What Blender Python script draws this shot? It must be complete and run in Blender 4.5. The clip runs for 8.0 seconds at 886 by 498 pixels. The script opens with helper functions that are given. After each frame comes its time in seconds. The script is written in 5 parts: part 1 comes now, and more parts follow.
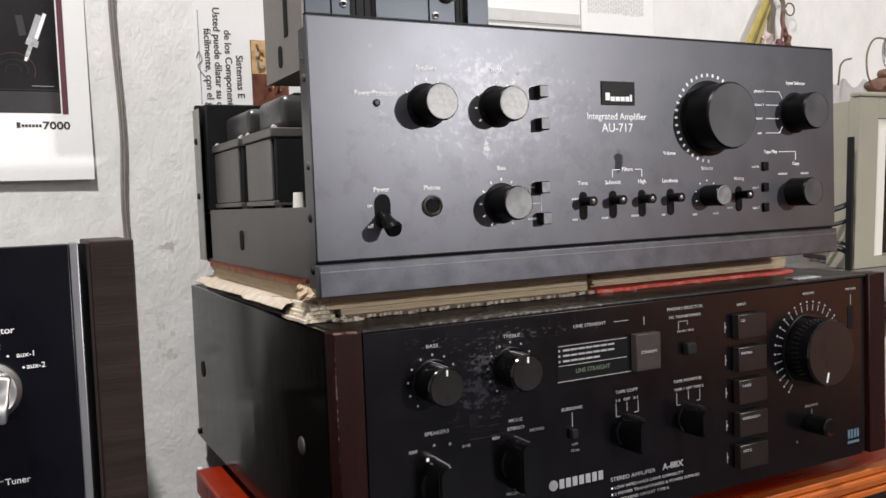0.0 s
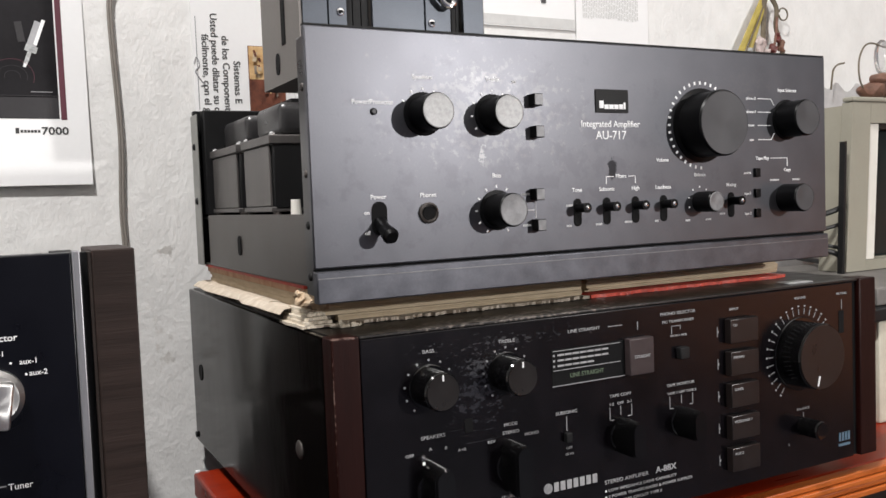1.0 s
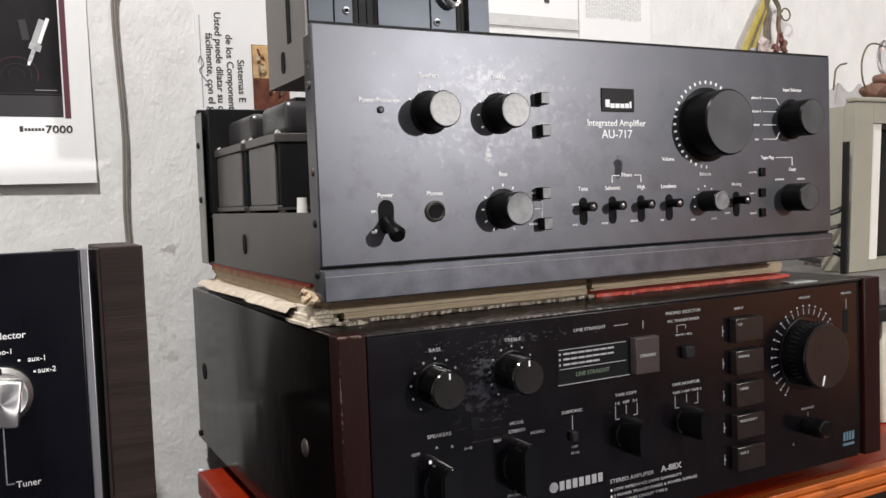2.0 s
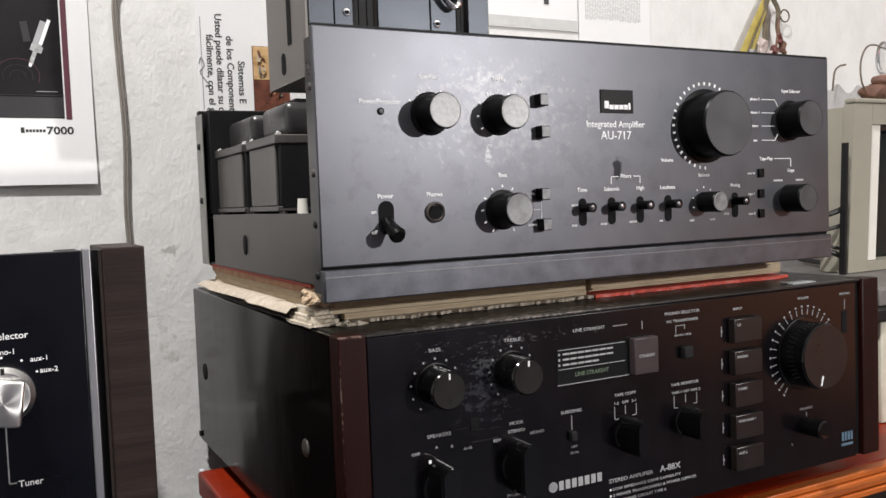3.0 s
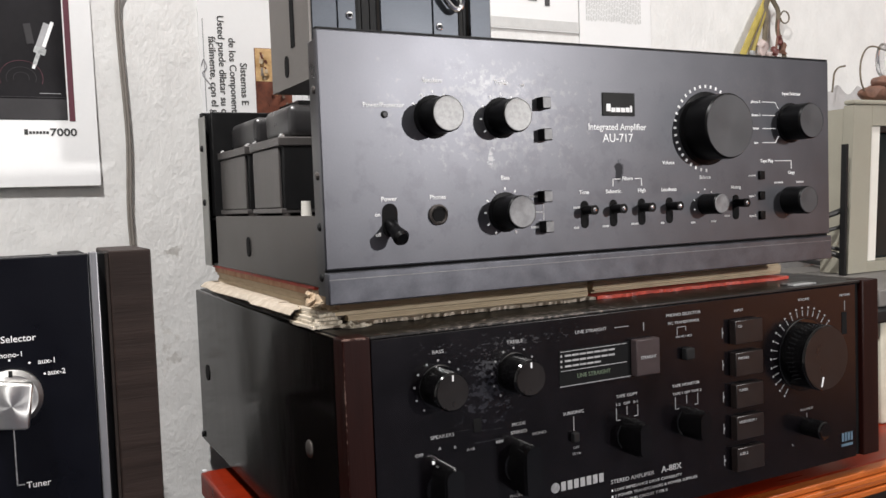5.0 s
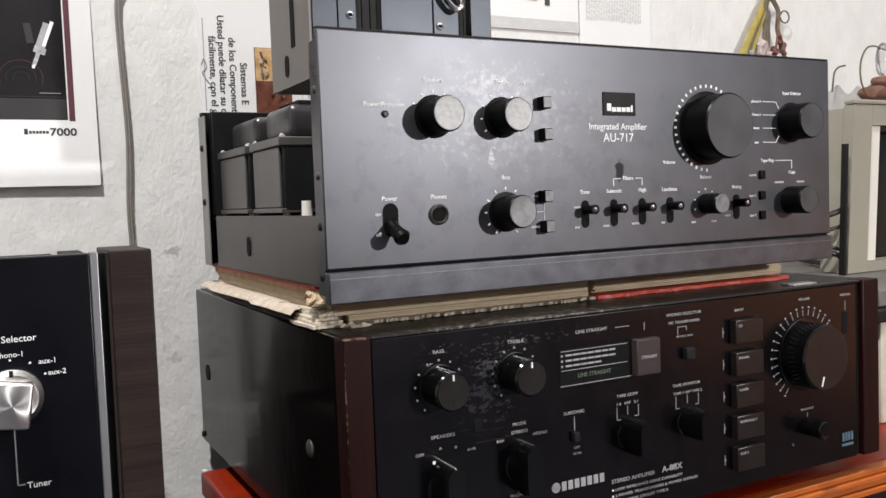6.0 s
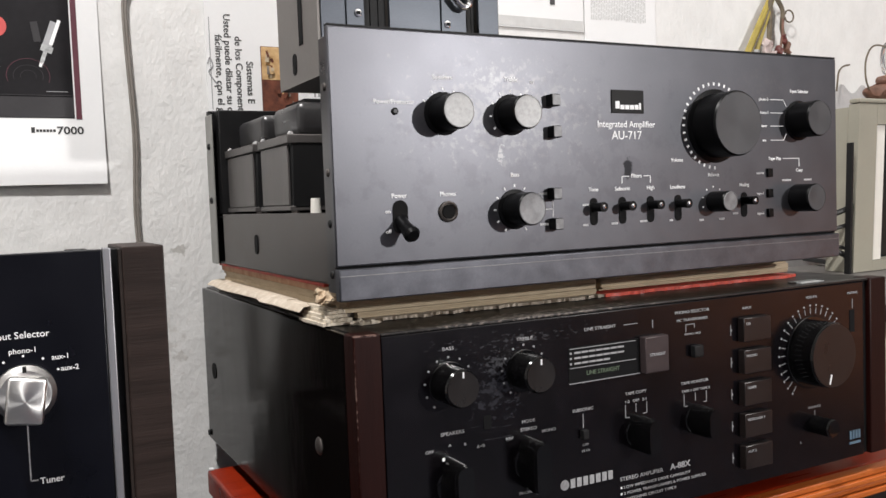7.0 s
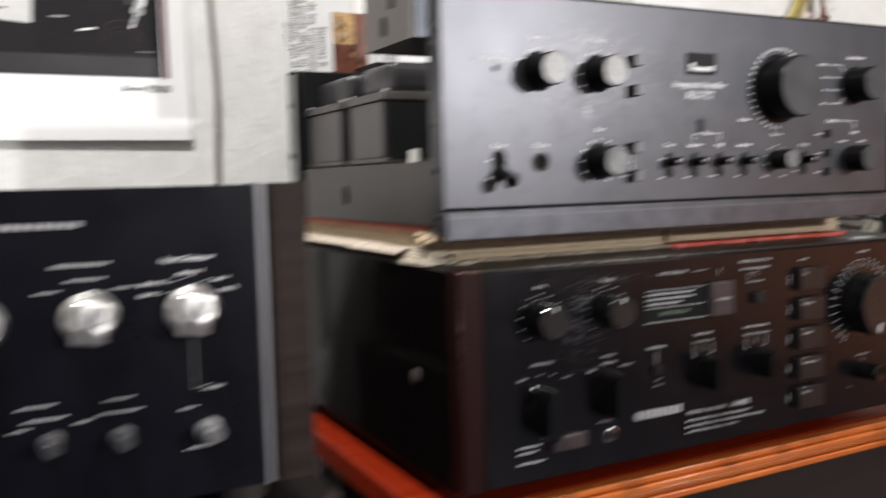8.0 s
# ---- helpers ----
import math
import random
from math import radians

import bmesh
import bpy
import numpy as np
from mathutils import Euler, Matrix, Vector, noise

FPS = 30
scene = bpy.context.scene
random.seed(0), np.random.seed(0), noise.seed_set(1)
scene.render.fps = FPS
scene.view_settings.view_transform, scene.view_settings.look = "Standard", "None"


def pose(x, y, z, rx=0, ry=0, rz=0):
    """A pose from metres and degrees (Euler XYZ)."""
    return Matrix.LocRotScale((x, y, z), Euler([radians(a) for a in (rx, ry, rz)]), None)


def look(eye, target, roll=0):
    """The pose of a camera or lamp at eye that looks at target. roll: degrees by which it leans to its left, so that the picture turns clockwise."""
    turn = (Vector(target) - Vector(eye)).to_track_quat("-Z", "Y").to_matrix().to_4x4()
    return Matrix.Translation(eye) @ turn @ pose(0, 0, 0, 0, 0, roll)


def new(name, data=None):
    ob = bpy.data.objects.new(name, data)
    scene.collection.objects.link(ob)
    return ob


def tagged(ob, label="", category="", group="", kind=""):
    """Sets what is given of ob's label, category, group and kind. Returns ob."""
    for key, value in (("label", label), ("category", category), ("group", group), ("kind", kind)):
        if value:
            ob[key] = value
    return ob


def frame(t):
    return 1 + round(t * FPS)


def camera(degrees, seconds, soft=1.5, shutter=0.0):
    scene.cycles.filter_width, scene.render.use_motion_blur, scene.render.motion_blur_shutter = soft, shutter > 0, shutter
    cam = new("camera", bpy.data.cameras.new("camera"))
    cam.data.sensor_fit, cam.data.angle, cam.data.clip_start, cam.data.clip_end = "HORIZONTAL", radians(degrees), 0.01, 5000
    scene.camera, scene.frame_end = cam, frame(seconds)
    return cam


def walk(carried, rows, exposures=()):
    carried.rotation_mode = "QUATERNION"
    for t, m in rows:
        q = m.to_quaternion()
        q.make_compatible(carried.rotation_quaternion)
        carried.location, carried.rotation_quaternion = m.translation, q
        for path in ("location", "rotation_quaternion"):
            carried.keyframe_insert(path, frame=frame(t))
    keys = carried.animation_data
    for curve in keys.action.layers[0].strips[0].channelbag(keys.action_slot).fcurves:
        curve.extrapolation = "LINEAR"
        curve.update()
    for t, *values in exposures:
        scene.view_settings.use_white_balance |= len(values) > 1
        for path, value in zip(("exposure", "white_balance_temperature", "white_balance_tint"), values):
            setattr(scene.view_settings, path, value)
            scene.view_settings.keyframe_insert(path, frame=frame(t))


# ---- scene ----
cam = camera(54.9, 8.0, 1.5, 0.62)
PATH = [
    (0, (-0.156, -0.456, 0.983), (0.762, 1.318, 0.867), -2.2),
    (0.5, (-0.16, -0.462, 0.985), (0.754, 1.313, 0.872), -2.2),
    (1, (-0.159, -0.462, 0.987), (0.767, 1.307, 0.872), -2.2),
    (1.5, (-0.161, -0.459, 0.986), (0.767, 1.309, 0.871), -2.1),
    (3, (-0.164, -0.462, 0.986), (0.764, 1.306, 0.874), -2.1),
    (3.5, (-0.164, -0.462, 0.988), (0.765, 1.305, 0.875), -2.1),
    (4, (-0.165, -0.463, 0.988), (0.765, 1.304, 0.875), -2.1),
    (4.5, (-0.167, -0.464, 0.988), (0.762, 1.303, 0.875), -2.1),
    (6, (-0.168, -0.463, 0.988), (0.763, 1.304, 0.874), -2.1),
    (6.5, (-0.171, -0.463, 0.987), (0.758, 1.304, 0.875), -2.2),
    (7, (-0.173, -0.461, 0.986), (0.756, 1.306, 0.874), -2.1),
    (7.5, (-0.183, -0.466, 0.983), (0.757, 1.296, 0.872), -2.1),
    (7.7, (-0.198, -0.468, 0.979), (0.744, 1.292, 0.855), -1.9),
    (7.8, (-0.211, -0.469, 0.977), (0.733, 1.288, 0.83), -1.8),
    (7.9, (-0.221, -0.475, 0.976), (0.715, 1.285, 0.819), -1.6),
    (8, (-0.247, -0.478, 0.97), (0.665, 1.295, 0.805), -1.4),
]
walk(cam, [(t, look(eye, target, roll)) for t, eye, target, roll in PATH],
     [(0.0, 0.0), (7.3, 0.0), (7.6, 0.06), (7.8, 0.10), (8.0, 0.06)])

# ---- light: a bright lamp standing behind to the right, and a ceiling lamp ----
world = bpy.data.worlds.new("room_dark")
scene.world = world
world.use_nodes = True
world.node_tree.nodes["Background"].inputs[0].default_value = (0.02, 0.02, 0.022, 1)


def lamp(name, eye, radius, watts, colour):
    d = bpy.data.lights.new(name, "POINT")
    d.shadow_soft_size, d.energy, d.color = radius, watts, colour
    ob = new(name, d)
    ob.location = eye
    return ob


lamp("standing_lamp", (1.51, -2.62, 1.51), 0.04, 172, (1.0, 0.975, 0.955))
hung_lamp = bpy.data.lights.new("ceiling_lamp", "AREA")
hung_lamp.shape, hung_lamp.size, hung_lamp.energy, hung_lamp.color = "DISK", 0.10, 38, (1.0, 0.975, 0.96)
new("ceiling_lamp", hung_lamp).matrix_world = look((-0.50, -0.50, 2.45), (-0.40, 0.40, 0.95))


# ---- materials ----
def mat(name, col, rough=0.5, metal=0.0, vary=0.12, scale=40.0, bump=0.0, bscale=300.0, stretch=(1, 1, 1), rvar=0.08, coat=0.0, col2=None, spec=0.5, deep=0.001, spun=0.0):
    m = bpy.data.materials.new(name)
    m.use_nodes = True
    nt = m.node_tree
    n, l = nt.nodes, nt.links
    b = n["Principled BSDF"]
    tc = n.new("ShaderNodeTexCoord")
    mp = n.new("ShaderNodeMapping")
    mp.inputs["Scale"].default_value = stretch
    l.new(tc.outputs["Object"], mp.inputs["Vector"])
    big = n.new("ShaderNodeTexNoise")
    big.inputs["Scale"].default_value = scale
    big.inputs["Detail"].default_value = 6
    fine = n.new("ShaderNodeTexNoise")
    fine.inputs["Scale"].default_value = bscale
    fine.inputs["Detail"].default_value = 4
    l.new(mp.outputs[0], big.inputs["Vector"])
    l.new(mp.outputs[0], fine.inputs["Vector"])
    add = n.new("ShaderNodeMath")
    add.operation = "MULTIPLY_ADD"
    add.inputs[1].default_value = 0.35
    l.new(fine.outputs[0], add.inputs[0])
    l.new(big.outputs[0], add.inputs[2])
    ramp = n.new("ShaderNodeMapRange")
    ramp.inputs["From Min"].default_value, ramp.inputs["From Max"].default_value = 0.4, 0.95
    l.new(add.outputs[0], ramp.inputs["Value"])
    mix = n.new("ShaderNodeMix")
    mix.data_type = "RGBA"
    c2 = col2 or tuple(min(1, c * (1 + vary)) for c in col)
    c1 = tuple(c * (1 - vary) for c in col) if not col2 else col
    mix.inputs[6].default_value = (*c1, 1)
    mix.inputs[7].default_value = (*c2, 1)
    l.new(ramp.outputs[0], mix.inputs[0])
    l.new(mix.outputs[2], b.inputs["Base Color"])
    rr = n.new("ShaderNodeMapRange")
    rr.inputs["To Min"].default_value, rr.inputs["To Max"].default_value = max(0.02, rough - rvar), min(1, rough + rvar)
    l.new(big.outputs[0], rr.inputs["Value"])
    l.new(rr.outputs[0], b.inputs["Roughness"])
    b.inputs["Metallic"].default_value = metal
    b.inputs["Specular IOR Level"].default_value = spec
    b.inputs["Coat Weight"].default_value = coat
    b.inputs["Coat Roughness"].default_value = 0.12
    if spun:
        tg = n.new("ShaderNodeTangent")
        tg.direction_type, tg.axis = "RADIAL", "Y"
        l.new(tg.outputs[0], b.inputs["Tangent"])
        b.inputs["Anisotropic"].default_value = spun
    if bump:
        bp = n.new("ShaderNodeBump")
        bp.inputs["Strength"].default_value = bump
        bp.inputs["Distance"].default_value = deep
        l.new(add.outputs[0], bp.inputs["Height"])
        l.new(bp.outputs[0], b.inputs["Normal"])
    return m


def worn(m, centre, radii, colour, threshold, scale, strength=1.0, grain=(1, 1, 1), rough=0.0):
    """A patch of another colour, such as wear and stains, with ragged edges on material m, round centre."""
    nt = m.node_tree
    n, l = nt.nodes, nt.links
    b = n["Principled BSDF"]
    old = b.inputs["Base Color"].links[0].from_socket
    tc = n.new("ShaderNodeTexCoord")
    sub = n.new("ShaderNodeVectorMath")
    sub.operation = "SUBTRACT"
    sub.inputs[1].default_value = centre
    l.new(tc.outputs["Object"], sub.inputs[0])
    div = n.new("ShaderNodeVectorMath")
    div.operation = "DIVIDE"
    div.inputs[1].default_value = radii
    l.new(sub.outputs[0], div.inputs[0])
    ln = n.new("ShaderNodeVectorMath")
    ln.operation = "LENGTH"
    l.new(div.outputs[0], ln.inputs[0])
    no = n.new("ShaderNodeTexNoise")
    no.inputs["Scale"].default_value = scale
    no.inputs["Detail"].default_value = 7
    no.inputs["Roughness"].default_value = 0.65
    gr = n.new("ShaderNodeMapping")
    gr.inputs["Scale"].default_value = grain
    l.new(tc.outputs["Object"], gr.inputs["Vector"])
    l.new(gr.outputs[0], no.inputs["Vector"])
    ma = n.new("ShaderNodeMath")
    ma.operation = "MULTIPLY_ADD"
    ma.inputs[1].default_value = -0.32
    l.new(ln.outputs["Value"], ma.inputs[0])
    l.new(no.outputs[0], ma.inputs[2])
    mr = n.new("ShaderNodeMapRange")
    mr.inputs["From Min"].default_value, mr.inputs["From Max"].default_value = threshold, threshold + 0.08
    mr.inputs["To Max"].default_value = strength
    l.new(ma.outputs[0], mr.inputs["Value"])
    mx = n.new("ShaderNodeMix")
    mx.data_type = "RGBA"
    mx.inputs[7].default_value = (*colour, 1)
    l.new(mr.outputs[0], mx.inputs[0])
    l.new(old, mx.inputs[6])
    l.new(mx.outputs[2], b.inputs["Base Color"])
    if rough:
        smooth = b.inputs["Roughness"].links[0].from_socket
        mixed = n.new("ShaderNodeMix")
        mixed.inputs[3].default_value = rough
        l.new(mr.outputs[0], mixed.inputs[0])
        l.new(smooth, mixed.inputs[2])
        l.new(mixed.outputs[0], b.inputs["Roughness"])
    return m


PLASTER = mat("plaster", (0.74, 0.735, 0.72), 0.85, vary=0.06, scale=34, bump=0.72, bscale=210, rvar=0.05, stretch=(1.2, 1, 0.8), deep=0.003)
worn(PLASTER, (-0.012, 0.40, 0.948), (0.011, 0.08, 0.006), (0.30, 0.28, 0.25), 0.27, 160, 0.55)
# ragged darker blotches on the wall between receiver and lower amplifier
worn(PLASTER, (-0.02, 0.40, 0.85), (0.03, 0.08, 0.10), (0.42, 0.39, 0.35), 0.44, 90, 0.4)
REFLECT_BROWN = mat("brown_reflected_wall", (0.72, 0.30, 0.16), 0.8, vary=0.15, scale=2, bump=0.3, bscale=60)
PAINT_PALE = mat("grey_blue_wall_paint", (0.075, 0.078, 0.092), 0.8, vary=0.06, scale=2, bump=0.3, bscale=60)
REFLECT_BLUE = mat("blue_reflected_wall", (0.10, 0.10, 0.14), 0.7, vary=0.15, scale=2, bump=0.3, bscale=60)
CEIL = mat("ceiling_paint", (0.75, 0.74, 0.72), 0.9, vary=0.04, scale=3, bump=0.2, bscale=60)
FLOOR = mat("floor_tile", (0.042, 0.044, 0.058), 0.5, vary=0.2, scale=4, bump=0.1, bscale=60)
ANODISED = mat("dark_anodised_aluminium", (0.104, 0.105, 0.117), 0.38, 0.84, 0.10, 34, 0.05, 700, (1, 1, 1), 0.05)
worn(ANODISED, (0.12, 0, 1.04), (0.15, 1, 0.070), (0.150, 0.150, 0.154), 0.40, 170, 0.5)
worn(ANODISED, (0.115, 0, 1.062), (0.060, 1, 0.016), (0.18, 0.18, 0.182), 0.44, 240, 0.45)
worn(ANODISED, (0.136, 0, 1.055), (0.016, 1, 0.012), (0.24, 0.24, 0.24), 0.46, 420, 0.4)
worn(ANODISED, (0.113, 0, 1.014), (0.004, 1, 0.013), (0.25, 0.25, 0.25), 0.34, 420, 0.6)
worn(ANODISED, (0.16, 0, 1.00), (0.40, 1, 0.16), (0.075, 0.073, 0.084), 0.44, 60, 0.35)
worn(ANODISED, (0.34, 0, 1.06), (0.12, 1, 0.05), (0.125, 0.122, 0.128), 0.46, 260, 0.4)
worn(ANODISED, (0.215, 0, 1.004), (0.0045, 1, 0.0085), (0.010, 0.010, 0.012), 0.24, 90, 0.9)
ANOD_LOW = mat("dark_anodised_strip", (0.105, 0.107, 0.122), 0.38, 0.78, 0.22, 70, 0.06, 700)
STEEL_DARK = mat("dark_painted_steel", (0.074, 0.066, 0.061), 0.36, 0.45, 0.2, 25, 0.08, 500)
STEEL_GREY = mat("grey_plated_steel", (0.10, 0.088, 0.082), 0.42, 0.5, 0.5, 40, 0.15, 400, (1, 1, 0.12))
STEEL_PALE = mat("pale_plated_steel", (0.27, 0.27, 0.255), 0.45, 0.3, 0.2, 40, 0.1, 400)
STEEL_SHELL = mat("brushed_steel_shell", (0.125, 0.116, 0.112), 0.40, 0.55, 0.3, 40, 0.12, 400, (1, 1, 0.12))
STEEL_BLUE = mat("bluish_plated_steel", (0.050, 0.056, 0.067), 0.38, 0.65, 0.25, 14, 0.08, 400, (1, 1, 4))
CHASSIS_SIDE = mat("brown_grey_steel", (0.155, 0.142, 0.133), 0.45, 0.25, 0.12, 30, 0.08, 400)
BELL_BLACK = mat("satin_black_cover", (0.028, 0.027, 0.028), 0.30, 0.0, 0.3, 30, 0.05, 300)
GLASS_CLEAR = mat("clear_glass", (0.9, 0.9, 0.9), 0.05, 0, 0.02, 30)
GLASS_CLEAR.node_tree.nodes["Principled BSDF"].inputs["Transmission Weight"].default_value = 0.9
BLACK = mat("matt_black", (0.007, 0.007, 0.0075), 0.55, 0, 0.3, 60, 0.1, 500, spec=0.25)
BLACK_SOFT = mat("black_void", (0.004, 0.004, 0.0045), 0.8, 0, 0.2, 40, spec=0.2)
KNOB_BLACK = mat("black_knob_metal", (0.0032, 0.0032, 0.0036), 0.36, 0.05, 0.2, 60, 0.1, 900, spec=0.14)
CAP_GREY = mat("spun_grey_cap", (0.17, 0.17, 0.175), 0.45, 0.4, 0.25, 200, 0.1, 900, spun=0.3)
CAP_WORN = mat("worn_pale_cap", (0.34, 0.34, 0.34), 0.48, 0.3, 0.28, 300, 0.2, 700, spun=0.3)
CAP_DARK = mat("dark_spun_cap", (0.060, 0.060, 0.064), 0.48, 0.4, 0.12, 60, 0.05, 900, spun=0.15)
CHROME = mat("bright_chrome", (0.75, 0.75, 0.76), 0.15, 1.0, 0.05, 60, 0.05, 500)
PRINT = mat("white_screen_print", (0.86, 0.86, 0.87), 0.6, 0, 0.1, 300)
PRINT_DIM = mat("grey_screen_print", (0.26, 0.26, 0.27), 0.6, 0, 0.3, 400)
PRINT_MID = mat("dulled_white_print", (0.34, 0.34, 0.35), 0.6, 0, 0.3, 400)
PRINT_SOFT = mat("faint_white_print", (0.55, 0.55, 0.56), 0.6, 0, 0.25, 400)
PRINT_GREEN = mat("dim_green_print", (0.10, 0.14, 0.09), 0.5, 0, 0.2, 200)
BADGE_BLUE = mat("pale_blue_badge", (0.13, 0.22, 0.30), 0.4, 0.1, 0.2, 300)
PIO_FACE = mat("brushed_black_fascia", (0.0024, 0.0017, 0.0026), 0.22, 0.0, 0.5, 60, 0.04, 500, (1, 1, 1), 0.04, spec=0.42)
# scuffs at the upper left; their bluish colour also paints in the sheen there
worn(PIO_FACE, (0.098, 0, 0.868), (0.050, 1, 0.040), (0.055, 0.057, 0.072), 0.40, 340, 0.26, (0.7, 1, 1.2), 0.45)
worn(PIO_FACE, (0.100, 0, 0.885), (0.030, 1, 0.016), (0.09, 0.09, 0.10), 0.42, 420, 0.38, (0.6, 1, 1.2), 0.45)
worn(PIO_FACE, (0.090, 0, 0.840), (0.060, 1, 0.018), (0.08, 0.08, 0.09), 0.50, 240, 0.5, (0.12, 1, 3.0), 0.45)
worn(PIO_FACE, (0.12, 0, 0.898), (0.20, 1, 0.016), (0.060, 0.060, 0.068), 0.48, 420, 0.4, (0.5, 1, 1.2), 0.45)
PIO_TOP = mat("scuffed_black_cover", (0.007, 0.006, 0.0056), 0.40, 0.0, 0.6, 70, 0.15, 500, (1, 1, 1), 0.12, spec=0.25)
worn(PIO_TOP, (0.15, 0.008, 0.911), (0.24, 0.022, 0.05), (0.34, 0.30, 0.27), 0.44, 300, 0.8, (0.7, 1.4, 1))
PIO_EDGE = mat("worn_black_edge", (0.012, 0.010, 0.009), 0.4, 0.1, 0.6, 90, 0.2, 400)
worn(PIO_EDGE, (0.12, 0, 0.911), (0.30, 1, 1), (0.30, 0.26, 0.23), 0.46, 330, 0.5)
PIO_SIDE = mat("glossy_black_enamel", (0.0032, 0.0024, 0.0022), 0.13, 0.0, 0.3, 6, 0.26, 14, (1, 1, 0.5), 0.03, spec=0.10, deep=0.004)
PIO_BUTTON = mat("dark_brown_button", (0.013, 0.0095, 0.009), 0.32, 0.1, 0.15, 90, 0.06, 700, spec=0.45)
# paler copy of the button brown, with the light on it in the colour
PIO_BUTTON_LIT = mat("lit_brown_button", (0.052, 0.039, 0.040), 0.40, 0.2, 0.12, 90, 0.1, 700, spec=0.3)
PIO_KNOB = mat("black_plastic_knob", (0.0025, 0.0024, 0.0026), 0.11, 0.0, 0.2, 60, 0.03, 900, rvar=0.03, spec=0.5)
PIO_CAP = mat("brown_grey_knob_cap", (0.014, 0.0115, 0.011), 0.30, 0.2, 0.15, 60, 0.05, 900, spec=0.5)
ROSEWOOD = mat("dark_red_wood", (0.0085, 0.0014, 0.0010), 0.46, 0, 0.4, 25, 0.25, 200, (5, 5, 0.4), 0.08, col2=(0.017, 0.0030, 0.0020), spec=0.16)
worn(ROSEWOOD, (0.008, -0.011, 0.9108), (0.030, 0.006, 0.0020), (0.30, 0.20, 0.17), 0.34, 420, 0.4)
worn(ROSEWOOD, (0.0042, -0.0108, 0.872), (0.0010, 0.0012, 0.060), (0.30, 0.21, 0.18), 0.34, 260, 0.35)
WALNUT = mat("brown_wood_veneer", (0.014, 0.0092, 0.0078), 0.5, 0, 0.4, 18, 0.3, 160, (0.4, 0.5, 9), 0.08, col2=(0.032, 0.021, 0.018), spec=0.18)
YAM_FACE = mat("blue_black_fascia", (0.0016, 0.0019, 0.0045), 0.30, 0.0, 0.2, 40, 0.05, 700, spec=0.35)
ALU = mat("brushed_aluminium_trim", (0.34, 0.34, 0.36), 0.42, 0.8, 0.18, 60, 0.15, 400, (1, 1, 0.1))
KNOB_SILVER = mat("spun_silver_knob", (0.80, 0.79, 0.77), 0.36, 1.0, 0.06, 80, 0.02, 900, spun=0.85)
RED_VARNISH = mat("red_varnished_wood", (0.17, 0.011, 0.003), 0.30, 0, 0.3, 14, 0.2, 120, (0.6, 6, 6), 0.08, coat=0.03, col2=(0.30, 0.026, 0.006), spec=0.15)
ORANGE_EDGE = mat("orange_varnished_edge", (0.34, 0.066, 0.012), 0.34, 0, 0.3, 30, 0.5, 200, (0.35, 6, 8), 0.1, coat=0.06, col2=(0.60, 0.165, 0.032), spec=0.25)
PAPER = mat("white_paper", (0.80, 0.80, 0.80), 0.6, 0, 0.03, 12, 0.05, 300)
PAPER_OLD = mat("old_cream_pages", (0.42, 0.33, 0.22), 0.8, 0, 0.25, 60, 0.4, 500, (1, 1, 6), col2=(0.58, 0.48, 0.34))
PAPER_TORN = mat("torn_pale_paper", (0.40, 0.33, 0.25), 0.85, 0, 0.2, 120, 0.5, 300, col2=(0.62, 0.55, 0.46))
PAPER_CORNER = mat("pale_worn_page_edges", (0.52, 0.45, 0.35), 0.85, 0, 0.2, 140, 0.5, 320, col2=(0.74, 0.67, 0.56))
PAPER_TAN = mat("browned_page", (0.34, 0.23, 0.14), 0.85, 0, 0.3, 140, 0.5, 320, col2=(0.66, 0.53, 0.38))
TAN_COVER = mat("orange_tan_cover", (0.40, 0.17, 0.085), 0.7, 0, 0.35, 90, 0.5, 300, col2=(0.60, 0.40, 0.25))
RED_BRIGHT = mat("bright_red_cover", (0.78, 0.115, 0.080), 0.35, 0, 0.4, 160, 0.5, 300, spec=0.5)
RED_COVER = mat("red_book_cover", (0.52, 0.055, 0.035), 0.5, 0, 0.25, 60, 0.3, 300)
SPINE_DARK = mat("dark_worn_binding", (0.035, 0.025, 0.02), 0.7, 0, 0.5, 120, 0.6, 300, col2=(0.35, 0.30, 0.25))
PHOTO_DARK = mat("dark_poster_ink", (0.010, 0.009, 0.0105), 0.45, 0, 0.45, 14, 0.02, 200, spec=0.2)
PHOTO_GREY = mat("grey_poster_ink", (0.030, 0.028, 0.030), 0.4, 0, 0.2, 16)
INK_MAROON = mat("maroon_ink", (0.105, 0.028, 0.042), 0.5, 0, 0.1, 40)
INK_BLACK = mat("black_ink", (0.03, 0.03, 0.03), 0.6, 0, 0.1, 60)
INK_PALE = mat("pale_grey_ink", (0.56, 0.56, 0.55), 0.6, 0, 0.1, 60)
INK_TEXT = mat("worn_black_ink", (0.06, 0.06, 0.06), 0.6, 0, 0.3, 200)
INK_GREY = mat("grey_ink", (0.32, 0.32, 0.33), 0.6, 0, 0.2, 60)
INK_RED = mat("coral_red_ink", (0.50, 0.075, 0.070), 0.5, 0, 0.05, 60)
INK_SILVER = mat("pale_silver_ink", (0.38, 0.39, 0.39), 0.45, 0, 0.5, 160)
INK_BROWN = mat("brown_photo_ink", (0.055, 0.016, 0.011), 0.5, 0, 0.8, 90, col2=(0.20, 0.065, 0.035))
INK_GOLD = mat("golden_photo_ink", (0.36, 0.20, 0.07), 0.5, 0, 0.4, 90, col2=(0.72, 0.50, 0.26))
